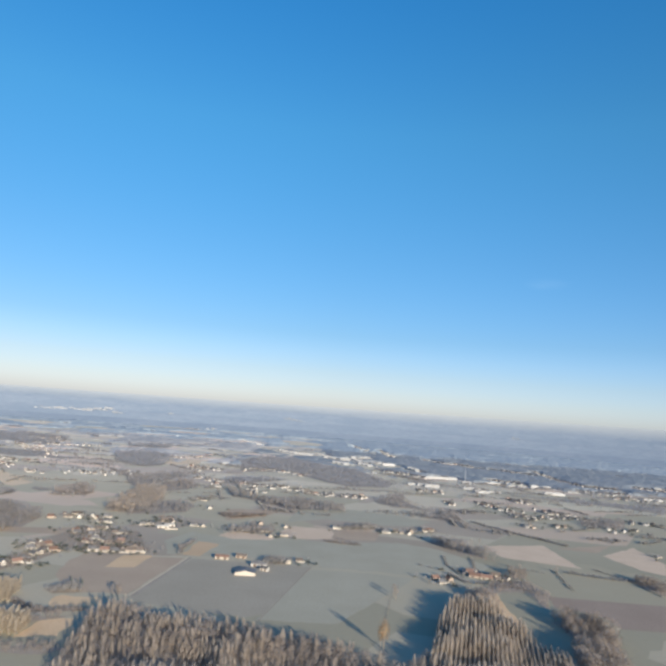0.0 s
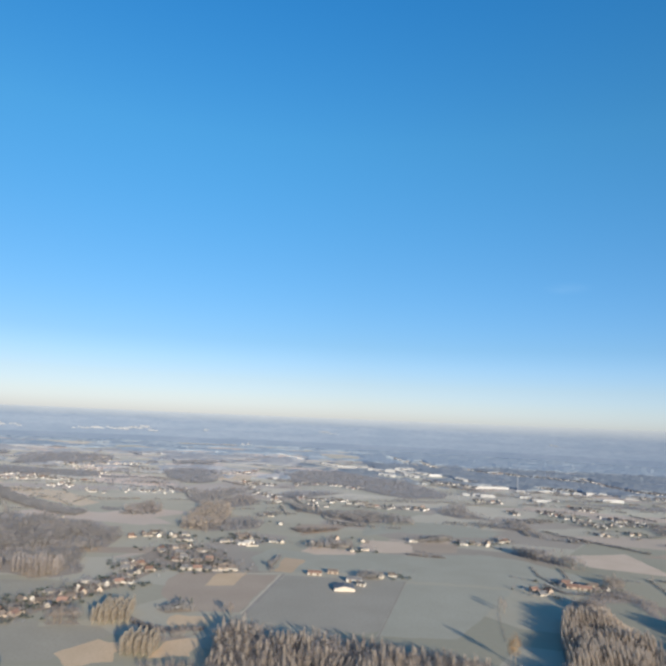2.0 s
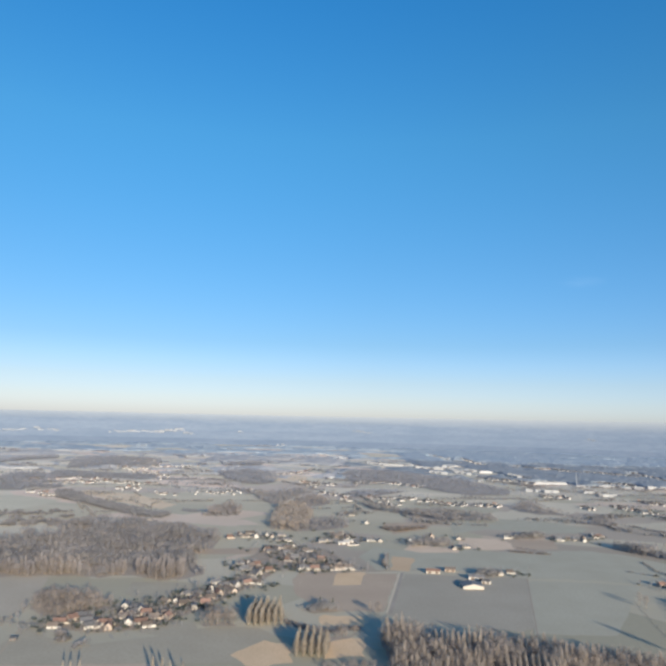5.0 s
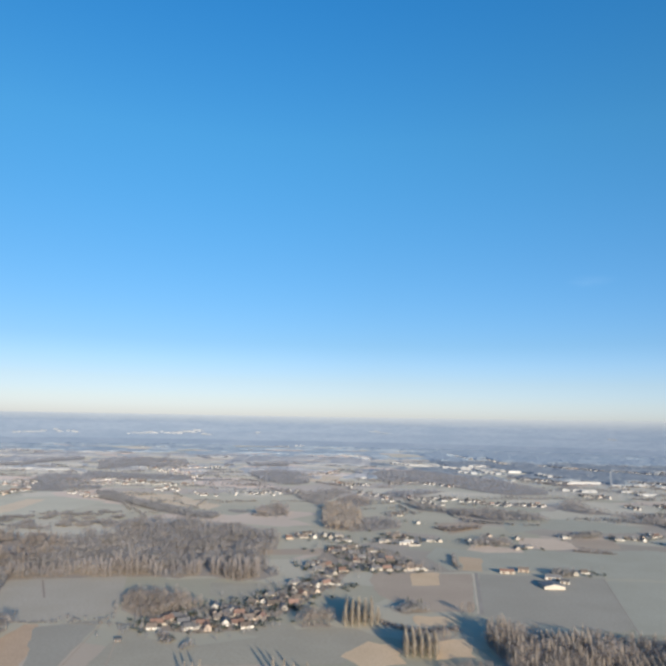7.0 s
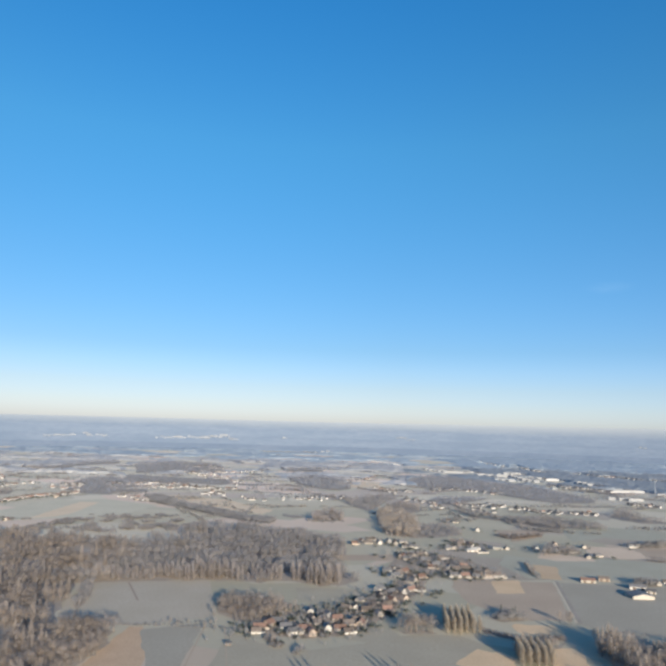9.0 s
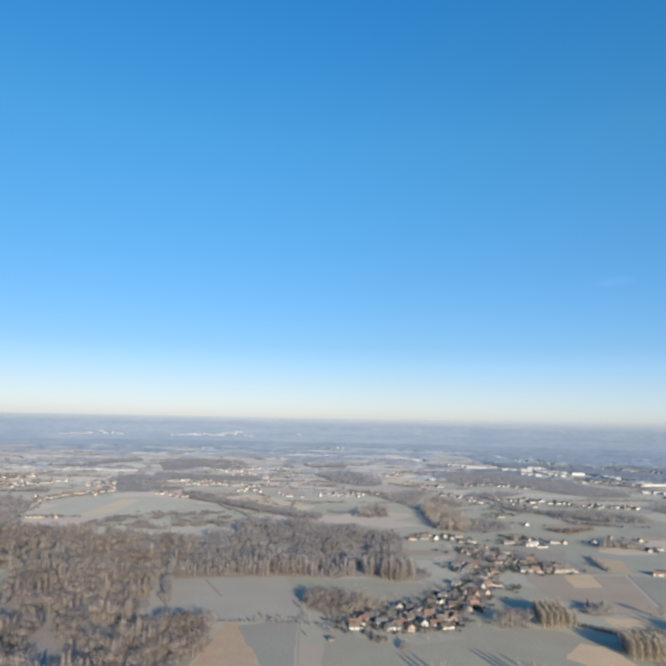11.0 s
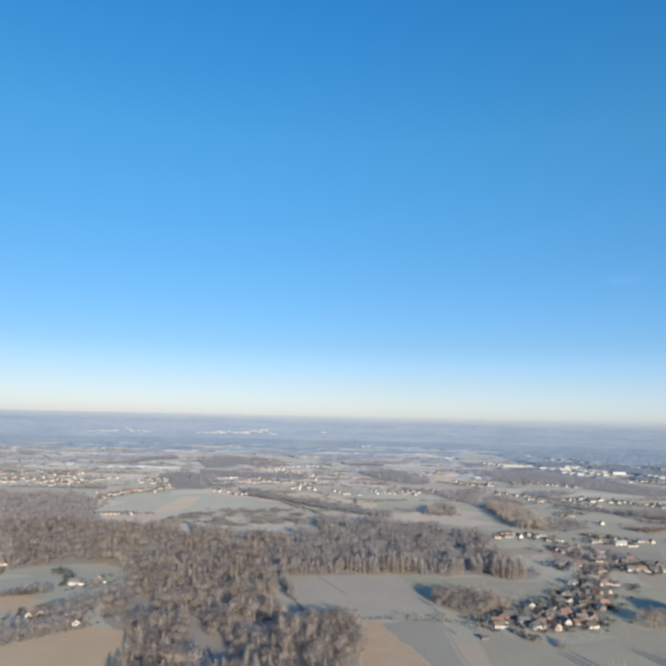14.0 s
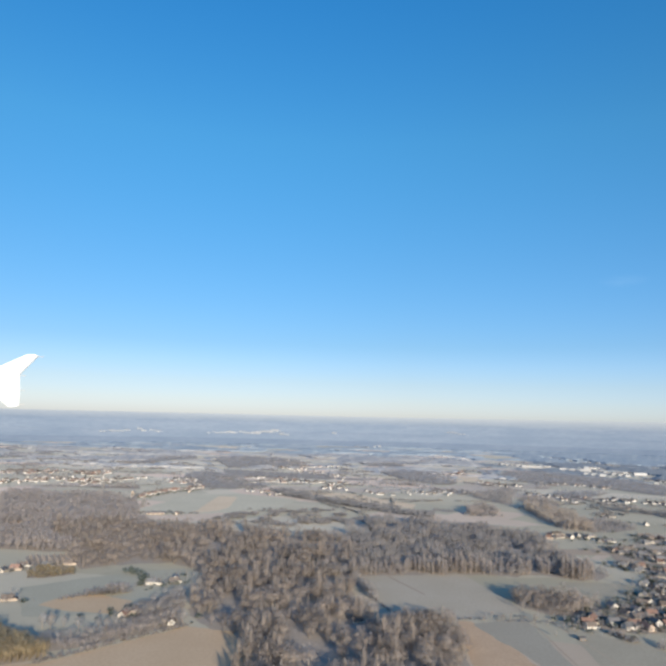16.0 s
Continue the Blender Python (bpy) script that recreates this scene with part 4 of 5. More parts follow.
def street(spots, axis, group, warm=0.5):
    if "village" in group:
        VILLAGE.extend(spots)
    else:
        SCATTERED.extend(spots)
    for x, y in spots:
        i = int(rng.choice([1, 3, 5, 5, 4]) if rng.random() < warm * 0.75 else rng.choice([0, 0, 2, 6, 2]))
        put(NEAR, i, x, y, axis + rng.choice([0, 0, 90]) + rng.uniform(-12, 12), group)


street([(-444, 532), (-423, 535), (-415, 524), (-407, 535), (-400, 525), (-433, 548), (-397, 555), (-392, 575), (-383, 565), (-379, 541), (-366, 567), (-373, 555), (-409, 583), (-360, 599), (-348, 590), (-341, 602), (-370, 608), (-389, 540)], 20, "village houses along the lane", 0.5)
street([(-358, 633), (-347, 645), (-337, 637), (-338, 668), (-327, 671), (-318, 682), (-350, 676), (-326, 648), (-305, 739), (-314, 727), (-343, 764), (-329, 758), (-333, 740), (-352, 620), (-341, 620)], 35, "village houses along the lane", 0.5)
street([(-267, 757), (-254, 760), (-242, 758), (-227, 769), (-216, 771), (-236, 788), (-269, 800), (-284, 812), (-297, 835), (-301, 873), (-289, 796), (-314, 870), (-319, 841), (-259, 926), (-239, 975), (-227, 965), (-248, 985), (-275, 855), (-251, 808), (-310, 923)], 8, "village houses among gardens", 0.35)
street([(-392, 926), (-383, 952), (-371, 967), (-357, 943), (-344, 958), (-334, 946), (-324, 962), (-373, 940)], 15, "row of houses beside the forest", 0.5)
street([(-237, 1202), (-227, 1190), (-197, 1106), (-190, 946), (-176, 947), (-58, 989), (-75, 912), (-58, 925), (-133, 956), (-123, 939), (-98, 997), (-86, 947), (34, 1030), (18, 1012), (95, 1009), (112, 1021), (137, 1027), (164, 1062), (-40, 771), (-27, 779), (-561, 1063)], 5, "scattered farm houses", 0.15)
street([(135, 731), (130, 745), (146, 744), (182, 793), (189, 780), (198, 771), (206, 763), (218, 769), (171, 783), (501, 976), (584, 1221), (170, 1056), (121, 1017), (131, 1010), (92, 1024), (160, 1044)], 25, "scattered farm houses", 0.25)
street([(-986, 584), (-979, 593), (-980, 610), (-957, 613), (-941, 627), (-827, 571), (-810, 589), (-921, 495), (-809, 475), (-802, 479), (-766, 465), (-809, 583), (-823, 572), (-1029, 974), (-962, 994)], 10, "houses beyond the forest", 0.4)


# more houses and sheds close behind the village streets
for x, y in list(VILLAGE):
    a, d = rng.uniform(0, 360), rng.uniform(8.5, 11.5)
    nx, ny = x + d * math.cos(radians(a)), y + d * math.sin(radians(a))
    if min(math.hypot(nx - px, ny - py) for px, py in VILLAGE) > 7.8 and not inside(np.array([(nx, ny)]), LANE)[0]:
        VILLAGE.append((nx, ny))
        put(NEAR, int(rng.choice([0, 3, 6, 6, 5])), nx, ny, rng.uniform(0, 180), "village houses among gardens")


# ---- gardens round the houses ----
def gardens(centres, n, reach, label, shapes=BARE_MID):
    c = np.array(centres, float)
    pts = np.repeat(c, n, 0) + rng.normal(0, reach, (len(c) * n, 2))
    d = np.hypot(pts[:, None, 0] - c[None, :, 0], pts[:, None, 1] - c[None, :, 1]).min(1)
    pts = pts[d > 5.0]
    h = rng.uniform(2.5, 7.0, len(pts))
    half = rng.random(len(pts)) < 0.7
    fill(pts[half], h[half], h[half] * 1.25, shapes, TWIGS_GREY, "garden_trees", label, category="trees")
    fill(pts[~half], h[~half] * 0.6, h[~half] * 1.1, BUSH, NEEDLES, "garden_shrubs", "dark evergreen shrubs between village houses", category="shrubs")


gardens(VILLAGE, 22, 12.0, "small leafless garden trees between village houses")
gardens(SCATTERED, 13, 11.0, "small leafless trees round farm houses")


# ---- farm buildings and halls ----
def barn(label, l, w, h, rise, x, y, turn, wall, roof):
    root = house("barn", "barn", label, l, w, h, rise, wall, roof, False, False)
    n = max(2, int(l // 6))
    half = min(1.4, l / n * 0.22)
    dv, df = box_data(-half, half, -0.07, 0.07, 0, min(h - 0.4, 3.2))
    me = mesh_of("barn_door", dv, df, DOOR)
    for k in range(n):
        part("barn_door", me, root, "dark sliding door", pose((k + 0.5) / n * l - l / 2, -w / 2, 0))
    root.matrix_basis = pose(x, y, 0, 0, 0, turn)
    return root


barn("large white-walled barn with a grey sheet roof", 18, 22, 2.8, 2.4, -82, 708, 97, WALLS[0], ROOFS[0])
barn("white-walled cattle shed with a grey roof", 17, 7, 3.2, 2.0, -71, 743, -8, WALLS[2], ROOFS[0])
barn("small white-walled shed with a grey roof", 9, 6, 3.0, 1.8, -63, 727, -20, WALLS[2], ROOFS[0])
barn("long low farm shed with an orange tiled roof", 16, 6.5, 3.0, 2.0, -117, 765, -3, WALLS[0], ROOFS[1])
barn("low stone farm shed with a tiled roof", 12, 6.5, 3.0, 2.0, -96, 777, -8, WALLS[1], ROOFS[2])
barn("long brown farm shed at the edge of a meadow", 28, 9, 3.0, 1.8, -994, 986, 20, WALLS[1], ROOFS[0])
barn("small grey field shelter on the meadow", 5, 3.2, 1.8, 0.8, -459, 490, 15, ROOFS[0], ROOFS[0])
barn("long farm barn with a bright red tiled roof", 17, 6.5, 2.8, 2.4, 183, 770, -14, WALLS[1], ROOFS[1])
barn("low pinkish farm barn with a red tiled roof", 14, 6.5, 2.8, 2.4, 194, 766, -14, WALLS[0], ROOFS[1])
barn("small farm barn with a red tiled roof", 9, 6.5, 2.8, 2.4, 179, 788, -14, WALLS[1], ROOFS[1])
barn("stone farm barn with a brown tiled roof", 11, 6.5, 2.8, 2.4, 209, 782, -14, WALLS[0], ROOFS[2])
barn("pale farm building round a yard", 16, 6, 2.4, 1.6, -228, 918, 20, WALLS[2], ROOFS[3])
barn("pale farm building round a yard", 14, 5.5, 2.4, 1.5, -222, 932, 20, WALLS[2], ROOFS[3])


def yard_wall(pts, label):
    """A low rubble wall along a lane or round a yard, with a coping course."""
    root = tagged(new("garden_wall"), label, "wall")
    for name, w, z0, z1, mat in (("wall", 0.45, -0.05, 1.5, WALLS[0]), ("coping", 0.62, 1.501, 1.66, ROOFS[3])):
        v, f = [], []
        for (ax, ay), (bx, by) in zip(pts, pts[1:]):
            d = math.hypot(bx - ax, by - ay)
            nx, ny = -(by - ay) / d * w / 2, (bx - ax) / d * w / 2
            n = len(v)
            v += [(x + s * nx, y + s * ny, z) for z in (z0, z1) for x, y, s in ((ax, ay, -1), (bx, by, -1), (bx, by, 1), (ax, ay, 1))]
            f += [tuple(n + i for i in q) for q in ((0, 3, 2, 1), (4, 5, 6, 7), (0, 1, 5, 4), (1, 2, 6, 5), (2, 3, 7, 6), (3, 0, 4, 7))]
        part(name, mesh_of(name, v, f, mat), root)


yard_wall([(-273, 752), (-240, 754), (-207, 762)], "long pale rubble wall along the village lane")
yard_wall([(-222, 905), (-206, 912), (-213, 938)], "pale rubble wall round a farm yard")


HALL_SPOTS = []


def hall(x, y, l, turn, h, d, wall=None, words="long white flat-roofed works hall at the edge of a town"):
    """A flat-roofed works hall with a parapet, a rooflight ridge and loading doors."""
    HALL_SPOTS.append((x, y, l / 2 + 28))
    root = tagged(new("industrial_hall"), words, "hall", "works halls of the town")
    v, f = box_data(-l / 2, l / 2, -d / 2, d / 2, 0, h)
    part("wall", mesh_of("wall", v, f, wall or HALL_WALL), root)
    v, f = box_data(-l / 2 - 0.3, l / 2 + 0.3, -d / 2 - 0.3, d / 2 + 0.3, h + 0.01, h + 0.8)
    part("roof", mesh_of("roof", v, f, ROOFS[3]), root)
    v, f = box_data(-l * 0.42, l * 0.42, -1.6, 1.6, h + 0.81, h + 2.0)
    part("rooflight", mesh_of("rooflight", v, f, wall or HALL_WALL), root)
    dv, df = box_data(-2.0, 2.0, -0.1, 0.1, 0, h * 0.55)
    me = mesh_of("loading_door", dv, df, GREY_METAL)
    for k in range(max(2, int(l // 22))):
        part("loading_door", me, root, "grey loading door", pose((k + 0.5) * 22 - l / 2, -d / 2, 0))
    root.matrix_basis = pose(x, y, ground_z(x, y), 0, 0, turn)


HALLS = [
    (-169, 2622, 150, -56, 7),
    (-100, 2578, 69, -30, 5),
    (-44, 2627, 48, -30, 4),
    (6, 2472, 76, -46, 6),
    (61, 2439, 47, -20, 9),
    (96, 2559, 26, -45, 10),
    (146, 2637, 49, 7, 5),
    (41, 2254, 95, -54, 6),
    (128, 2258, 78, -54, 6),
    (177, 2415, 55, -41, 5),
    (216, 2340, 54, 12, 6),
    (290, 2200, 86, -70, 9),
    (142, 1986, 17, -25, 5),
    (185, 2048, 26, -2, 4),
    (108, 2406, 70, -70, 6),
    (345, 1971, 95, 11, 6.8),
    (225, 1740, 18, 6, 5.9),
    (257, 1741, 39, 23, 5.9),
    (278, 1721, 38, 7, 7.1),
    (387, 1738, 60, 24, 4.8),
    (399, 1674, 46, 22, 5.8),
    (409, 1889, 25, -14, 7.8),
    (488, 1920, 48, 11, 6.7),
    (569, 1887, 28, -6, 8.0),
    (606, 1895, 33, 18, 12.1),
    (651, 1913, 30, -27, 8.2),
    (618, 1756, 57, -2, 7.5),
    (707, 1854, 50, -46, 4.0),
    (-333, 2980, 22, -21, 8.1),
    (-412, 3192, 195, -63, 4.3),
    (440, 1703, 39, 31, 3.6),
    (540, 1890, 24, -15, 6.6),
    (905, 1797, 58, -2, 4.1),
    (1098, 2146, 22, 8, 8.1),
]
for x, y, l, turn, h in HALLS:
    # rows leading away become several halls, turned and shortened to fit the camera's view
    a = radians(turn)
    n = max(1, round(l * abs(math.sin(a)) / 24))
    for k in range(n):
        d = (k + 0.5) / n * l - l / 2
        hall(x + d * math.cos(a), y + d * math.sin(a), max(14.0, l / n * math.cos(a) * rng.uniform(0.8, 1.15)), max(-14, min(14, turn)), h * (0.95 if 2150 < y < 2700 and x < 300 else 0.7) * rng.uniform(0.85, 1.1), 14)
CITY = [
    (-2359, 3839, 42, 28, 11.7),
    (-2288, 3878, 66, 21, 14.7),
    (-2210, 3907, 76, 24, 8.8),
    (-2438, 3781, 153, 31, 5.9),
    (-1816, 4074, 188, 21, 8.8),
    (-1715, 4109, 162, 19, 14.7),
    (-1605, 4147, 69, 12, 26.4),
    (-1535, 4175, 84, 12, 17.6),
    (-1487, 4206, 58, 8, 23.5),
    (-1417, 4194, 70, 10, 11.7),
    (-1093, 4288, 37, 13, 8.8),
    (-891, 4097, 125, -40, 8.8),
    (-794, 4178, 64, 4, 11.7),
    (-1629, 3572, 57, -36, 8.8),
    (-1519, 3646, 56, -40, 5.9),
    (-977, 3506, 48, -47, 8.8),
    (-269, 4396, 131, 0, 5.9),
    (1189, 4126, 49, -18, 5.9),
]
for x, y, l, turn, h in CITY:
    n = max(1, int(l / 24))
    for k in range(n):
        d = (k + 0.5) / n * l - l / 2
        px, py = x + d * math.cos(radians(turn)), y + d * math.sin(radians(turn)) + rng.normal(0, 5)
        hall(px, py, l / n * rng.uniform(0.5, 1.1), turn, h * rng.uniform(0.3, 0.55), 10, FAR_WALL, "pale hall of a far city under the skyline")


def mast(x, y, height):
    """A slender tapering chimney with a collar at its head."""
    root = tagged(new("factory_chimney"), "tall slender pale factory chimney behind works halls", "chimney")
    v, f = [], []
    for z, r in ((0.0, 1.5), (height * 0.5, 1.1), (height * 0.96, 0.8)):
        v += [(r * math.cos(k * math.pi / 6), r * math.sin(k * math.pi / 6), z) for k in range(12)]
    for i in range(2):
        f += [(i * 12 + k, i * 12 + (k + 1) % 12, i * 12 + 12 + (k + 1) % 12, i * 12 + 12 + k) for k in range(12)]
    f.append(tuple(range(24, 36)))
    part("shaft", mesh_of("shaft", v, f, FAR_WALL), root)
    v = [(r * math.cos(k * math.pi / 6), r * math.sin(k * math.pi / 6), z) for z, r in ((height * 0.961, 1.05), (height, 1.05)) for k in range(12)]
    f = [(k, (k + 1) % 12, 12 + (k + 1) % 12, 12 + k) for k in range(12)] + [tuple(range(12, 24)), tuple(range(11, -1, -1))]
    part("collar", mesh_of("collar", v, f, GREY_METAL), root)
    root.matrix_basis = pose(x, y, 0)


mast(415, 1948, 40)
strip("road", [(1253, 2653), (1066, 2189)], 9.0, GRAVEL, "straight pale road climbing a far slope", 0.3)


# ---- far villages ----
TOWN, HAMLET, TOWN_SPOTS = {}, [], []


def far_house(x, y, warm):
    """One more house of the far towns, gathered by wall and roof colour."""
    TOWN_SPOTS.append((x, y))
    l, w, h, rise, wall, roof, _words = KINDS[int(rng.choice([1, 3, 5, 4]) if rng.random() < warm else rng.choice([0, 2, 6, 2]))]
    m = pose(x, y, ground_z(x, y), 0, 0, 25 + rng.choice([0, 90]) + rng.uniform(-20, 20))
    for (v, f), mat in zip(house_meshes(l * rng.uniform(0.7, 1.5), w * 0.9, h * rng.uniform(0.55, 0.9), rise * 0.9, ""), (TOWN_WALL, ROOFS[2 if roof == 1 and rng.random() < 0.4 else roof], ROOFS[2])):
        vs, fs = TOWN.setdefault(mat.name, (mat, [], []))[1:]
        fs += [tuple(i + len(vs) for i in g) for g in f]
        vs += [tuple(m @ Vector(c)) for c in v]


def far_town():
    for mat, vs, fs in TOWN.values():
        tagged(new("far_houses", mesh_of("far_houses", vs, fs, mat)), "clustered houses of far towns, walls and roofs", "houses", kind="stuff")


def far_row(line, n, warm):
    """Houses strung along a lane; the nearer ones are things of their own."""
    cuts = [math.hypot(b[0] - a[0], b[1] - a[1]) for a, b in zip(line, line[1:])]
    spread = 34.0 if warm > 0.75 and line[0][1] > 1340 else 6.0 + 0.006 * line[0][1]
    n = int(n * (4.6 if warm > 0.75 else 3.0 if warm > 0.45 or warm < 0.25 else 2.1)) if line[0][1] > 1470 else int(n * (3.2 if warm > 0.75 else 1.2))
    for k in range(n):
        d = (k + rng.uniform(0.1, 0.9)) / n * sum(cuts)
        i = 0
        while d > cuts[i] and i < len(cuts) - 1:
            d -= cuts[i]
            i += 1
        u = d / cuts[i]
        x = line[i][0] + (line[i + 1][0] - line[i][0]) * u + rng.normal(0, spread * 0.4)
        y = line[i][1] + (line[i + 1][1] - line[i][1]) * u + rng.normal(0, spread)
        HALL_SPOTS.append((x, y, 20))
        if y > 1345:
            far_house(x, y, warm)
            continue
        kind = int(rng.choice([1, 3, 5, 4]) if rng.random() < warm else rng.choice([0, 2, 6, 2]))
        HAMLET.append((x, y))
        put(RED if warm > 0.75 else PLAIN, kind, x, y, 25 + rng.choice([0, 90]) + rng.uniform(-20, 20), "houses of the red-roofed town" if warm > 0.75 else "houses of the middle villages")


ROWS_OF_HOUSES = [
    ([(-370, 1746), (-290, 1735)], 9, 0.3),
    ([(-244, 1785), (-183, 1841), (-48, 1773)], 14, 0.2),
    ([(-317, 1551), (-256, 1496), (-238, 1405)], 7, 0.6),
    ([(-208, 1492), (-163, 1440), (-156, 1355), (-137, 1326)], 8, 0.4),
    ([(-160, 1488), (-117, 1436)], 4, 0.3),
    ([(-120, 1499), (-69, 1449), (-31, 1400), (31, 1401), (93, 1403)], 20, 0.3),
    ([(-595, 1455), (-533, 1490), (-481, 1542), (-437, 1517)], 16, 0.2),
    ([(-545, 1452), (-487, 1485)], 6, 0.2),
    ([(-768, 1624), (-741, 1610)], 4, 0.4),
    ([(-692, 1446), (-617, 1424)], 5, 0.2),
    ([(-491, 1983), (-433, 2086), (-401, 2227)], 7, 0.5),
    ([(-385, 1791), (-333, 1688)], 7, 0.2),
    ([(-1058, 1303), (-1039, 1366), (-1138, 1566)], 8, 0.6),
    ([(-1171, 1500), (-1115, 1496), (-1155, 1596)], 8, 0.4),
    ([(-1104, 1662), (-1018, 1547), (-985, 1536), (-965, 1586), (-917, 1578), (-886, 1611)], 20, 0.6),
    ([(-1063, 1626), (-982, 1677)], 8, 0.5),
    ([(-947, 1375), (-914, 1367), (-876, 1337), (-840, 1308)], 10, 0.5),
    ([(-941, 1690), (-846, 1623), (-771, 1601)], 12, 0.6),
    ([(-794, 1510), (-732, 1480)], 8, 0.4),
    ([(-1095, 2351), (-1062, 2499), (-944, 2182)], 8, 0.5),
    ([(-1062, 2135), (-889, 1924)], 6, 0.5),
    ([(-954, 2077), (-759, 1749)], 7, 0.5),
    ([(-1147, 2413), (-1041, 2476), (-992, 2125)], 8, 0.3),
    ([(-951, 2147), (-812, 2220)], 7, 0.4),
    ([(-1672, 1596), (-1544, 1627)], 16, 0.9),
    ([(-1525, 1395), (-1463, 1366)], 6, 0.8),
    ([(-1475, 1417), (-1432, 1436)], 8, 0.9),
    ([(-1399, 1474), (-1296, 1403)], 10, 0.9),
    ([(-1486, 1655), (-1399, 1606)], 9, 0.9),
    ([(-1333, 1455), (-1261, 1560)], 16, 0.6),
    ([(-1110, 1191), (-1108, 1270), (-1082, 1350), (-1053, 1380)], 18, 0.9),
    ([(-1159, 1251), (-1097, 1160)], 4, 0.7),
    ([(-1188, 874), (-1149, 886)], 6, 0.2),
    ([(-1186, 1542), (-1155, 1581)], 4, 0.3),
    ([(336, 1454), (362, 1404), (396, 1363)], 14, 0.3),
    ([(438, 1543), (473, 1527)], 7, 0.3),
    ([(365, 1348), (410, 1265)], 16, 0.3),
    ([(460, 1394), (513, 1363)], 16, 0.2),
    ([(429, 1298), (507, 1323), (540, 1298)], 18, 0.3),
    ([(358, 1174), (378, 1142)], 5, 0.3),
    ([(421, 1201), (440, 1188)], 4, 0.3),
    ([(262, 1415), (276, 1391)], 5, 0.3),
    ([(614, 1321), (665, 1329)], 7, 0.3),
    ([(517, 1186), (562, 1217)], 3, 0.2),
    ([(809, 2085), (912, 2038)], 18, 0.2),
    ([(744, 1885), (884, 1920)], 16, 0.2),
    ([(781, 1771), (929, 1810)], 16, 0.2),
    ([(1046, 2178), (1100, 2098)], 12, 0.2),
    ([(631, 2538), (770, 2395)], 12, 0.2),
    ([(819, 2601), (787, 2260)], 8, 0.2),
    ([(507, 2688), (589, 2503)], 12, 0.2),
    ([(409, 2752), (493, 2612)], 8, 0.2),
    ([(246, 3295), (280, 2743)], 10, 0.2),
    ([(122, 3522), (200, 2921)], 9, 0.2),
    ([(251, 2029), (294, 1959)], 5, 0.2),
    ([(174, 2081), (226, 2051)], 6, 0.2),
    ([(223, 1615), (286, 1611)], 8, 0.3),
    ([(515, 2068), (608, 2010)], 10, 0.2),
    ([(787, 2260), (809, 2085)], 8, 0.2),
]
for line, n, warm in ROWS_OF_HOUSES:
    far_row(line, n, warm)
far_town()
gardens(HAMLET, 11, 12.0, "leafless trees round the houses of middle villages", BARE_FAR)
gardens(TOWN_SPOTS, 3, 15.0, "leafless trees round far town houses", BARE_FAR)


for ob in (*NEAR, *PLAIN, *RED):
    if ob.name not in USED:
        for o in (*ob.children_recursive, ob):
            bpy.data.objects.remove(o)


# ---- single trees and hedges ----
def tree_thing(label, shape, twigs):
    tv, tf, cv, cf = shape
    root = tagged(new("tree"), label, "tree")
    part("trunk", soup("trunk", tv, tf, BARK), root)
    part("crown", soup("crown", cv, cf, twigs), root)
    return root


TREES = [tree_thing("leafless brown tree standing in a field", tree_shape(200, 260, "bare", 3.0), TWIGS), tree_thing("leafless grey tree standing in a field", tree_shape(201, 260, "bare", 3.0), TWIGS_GREY),
         tree_thing("slender leafless poplar beside a meadow", tree_shape(202, 150, "column"), TWIGS_POPLAR), tree_thing("golden-twigged leafless tree on a frosty meadow", tree_shape(203, 420, "bare", 2.6), TWIGS_GOLD),
         tree_thing("dark green conifer beside a copse", tree_shape(204, 150, "conifer"), NEEDLES)]


def tree(kind, x, y, h, w=1.0):
    s = (h * w, h * w, h)
    ob = TREES[kind]
    m = pose(x, y, ground_z(x, y), 0, 0, rng.uniform(0, 360))
    if ob.name in USED:
        ob = copy_thing(ob, m)
    else:
        USED.add(ob.name)
        ob.matrix_basis = m
    ob.scale = s
    return ob


for x, y, h in [(-567, 535, 5), (-519, 530, 6), (-525, 528, 4), (-504, 531, 5), (-482, 535, 7), (-485, 531, 6), (-490, 558, 10), (-432, 505, 7), (-427, 499, 8), (-451, 600, 9), (-308, 652, 8)]:
    tree(int(rng.integers(0, 2)), x, y, h, 1.2)
for x, y, h in [(-181, 594, 13), (-175, 793, 9), (-171, 790, 10), (-174, 550, 12), (76, 669, 13), (230, 774, 9), (248, 820, 11), (218, 960, 12), (231, 964, 12), (-189, 600, 11), (-183, 595, 13), (-173, 785, 9), (296, 824, 9)]:
    tree(int(rng.integers(0, 2)), x, y, h)
for x, y, h in [(-332, 435, 15), (-324, 429, 17), (-317, 424, 16), (-308, 422, 17), (-297, 414, 15), (-388, 424, 13), (-382, 422, 14), (-379, 429, 13)]:
    tree(2, x, y, h)
for x, y, h in [(-778, 491, 10), (-781, 505, 9), (-487, 521, 6), (-527, 518, 5), (-511, 524, 6), (-478, 518, 6), (-477, 493, 5), (-853, 435, 12), (-846, 434, 13), (-839, 440, 9), (-824, 433, 12), (-810, 434, 12), (-803, 434, 12), (-775, 466, 8), (-802, 445, 9)]:
    tree(int(rng.integers(0, 2)), x, y, h, 1.3)
put(NEAR, 0, -615, 491, 8), put(NEAR, 6, -627, 496, 30)
tree(3, 53, 517, 25, 0.85), tree(3, 51, 523, 19, 0.8), tree(0, 76, 654, 14, 1.0)
for x, y in [(-236, 622), (-227, 614), (-224, 618)]:
    tree(4, x, y, 7.5, 1.3)


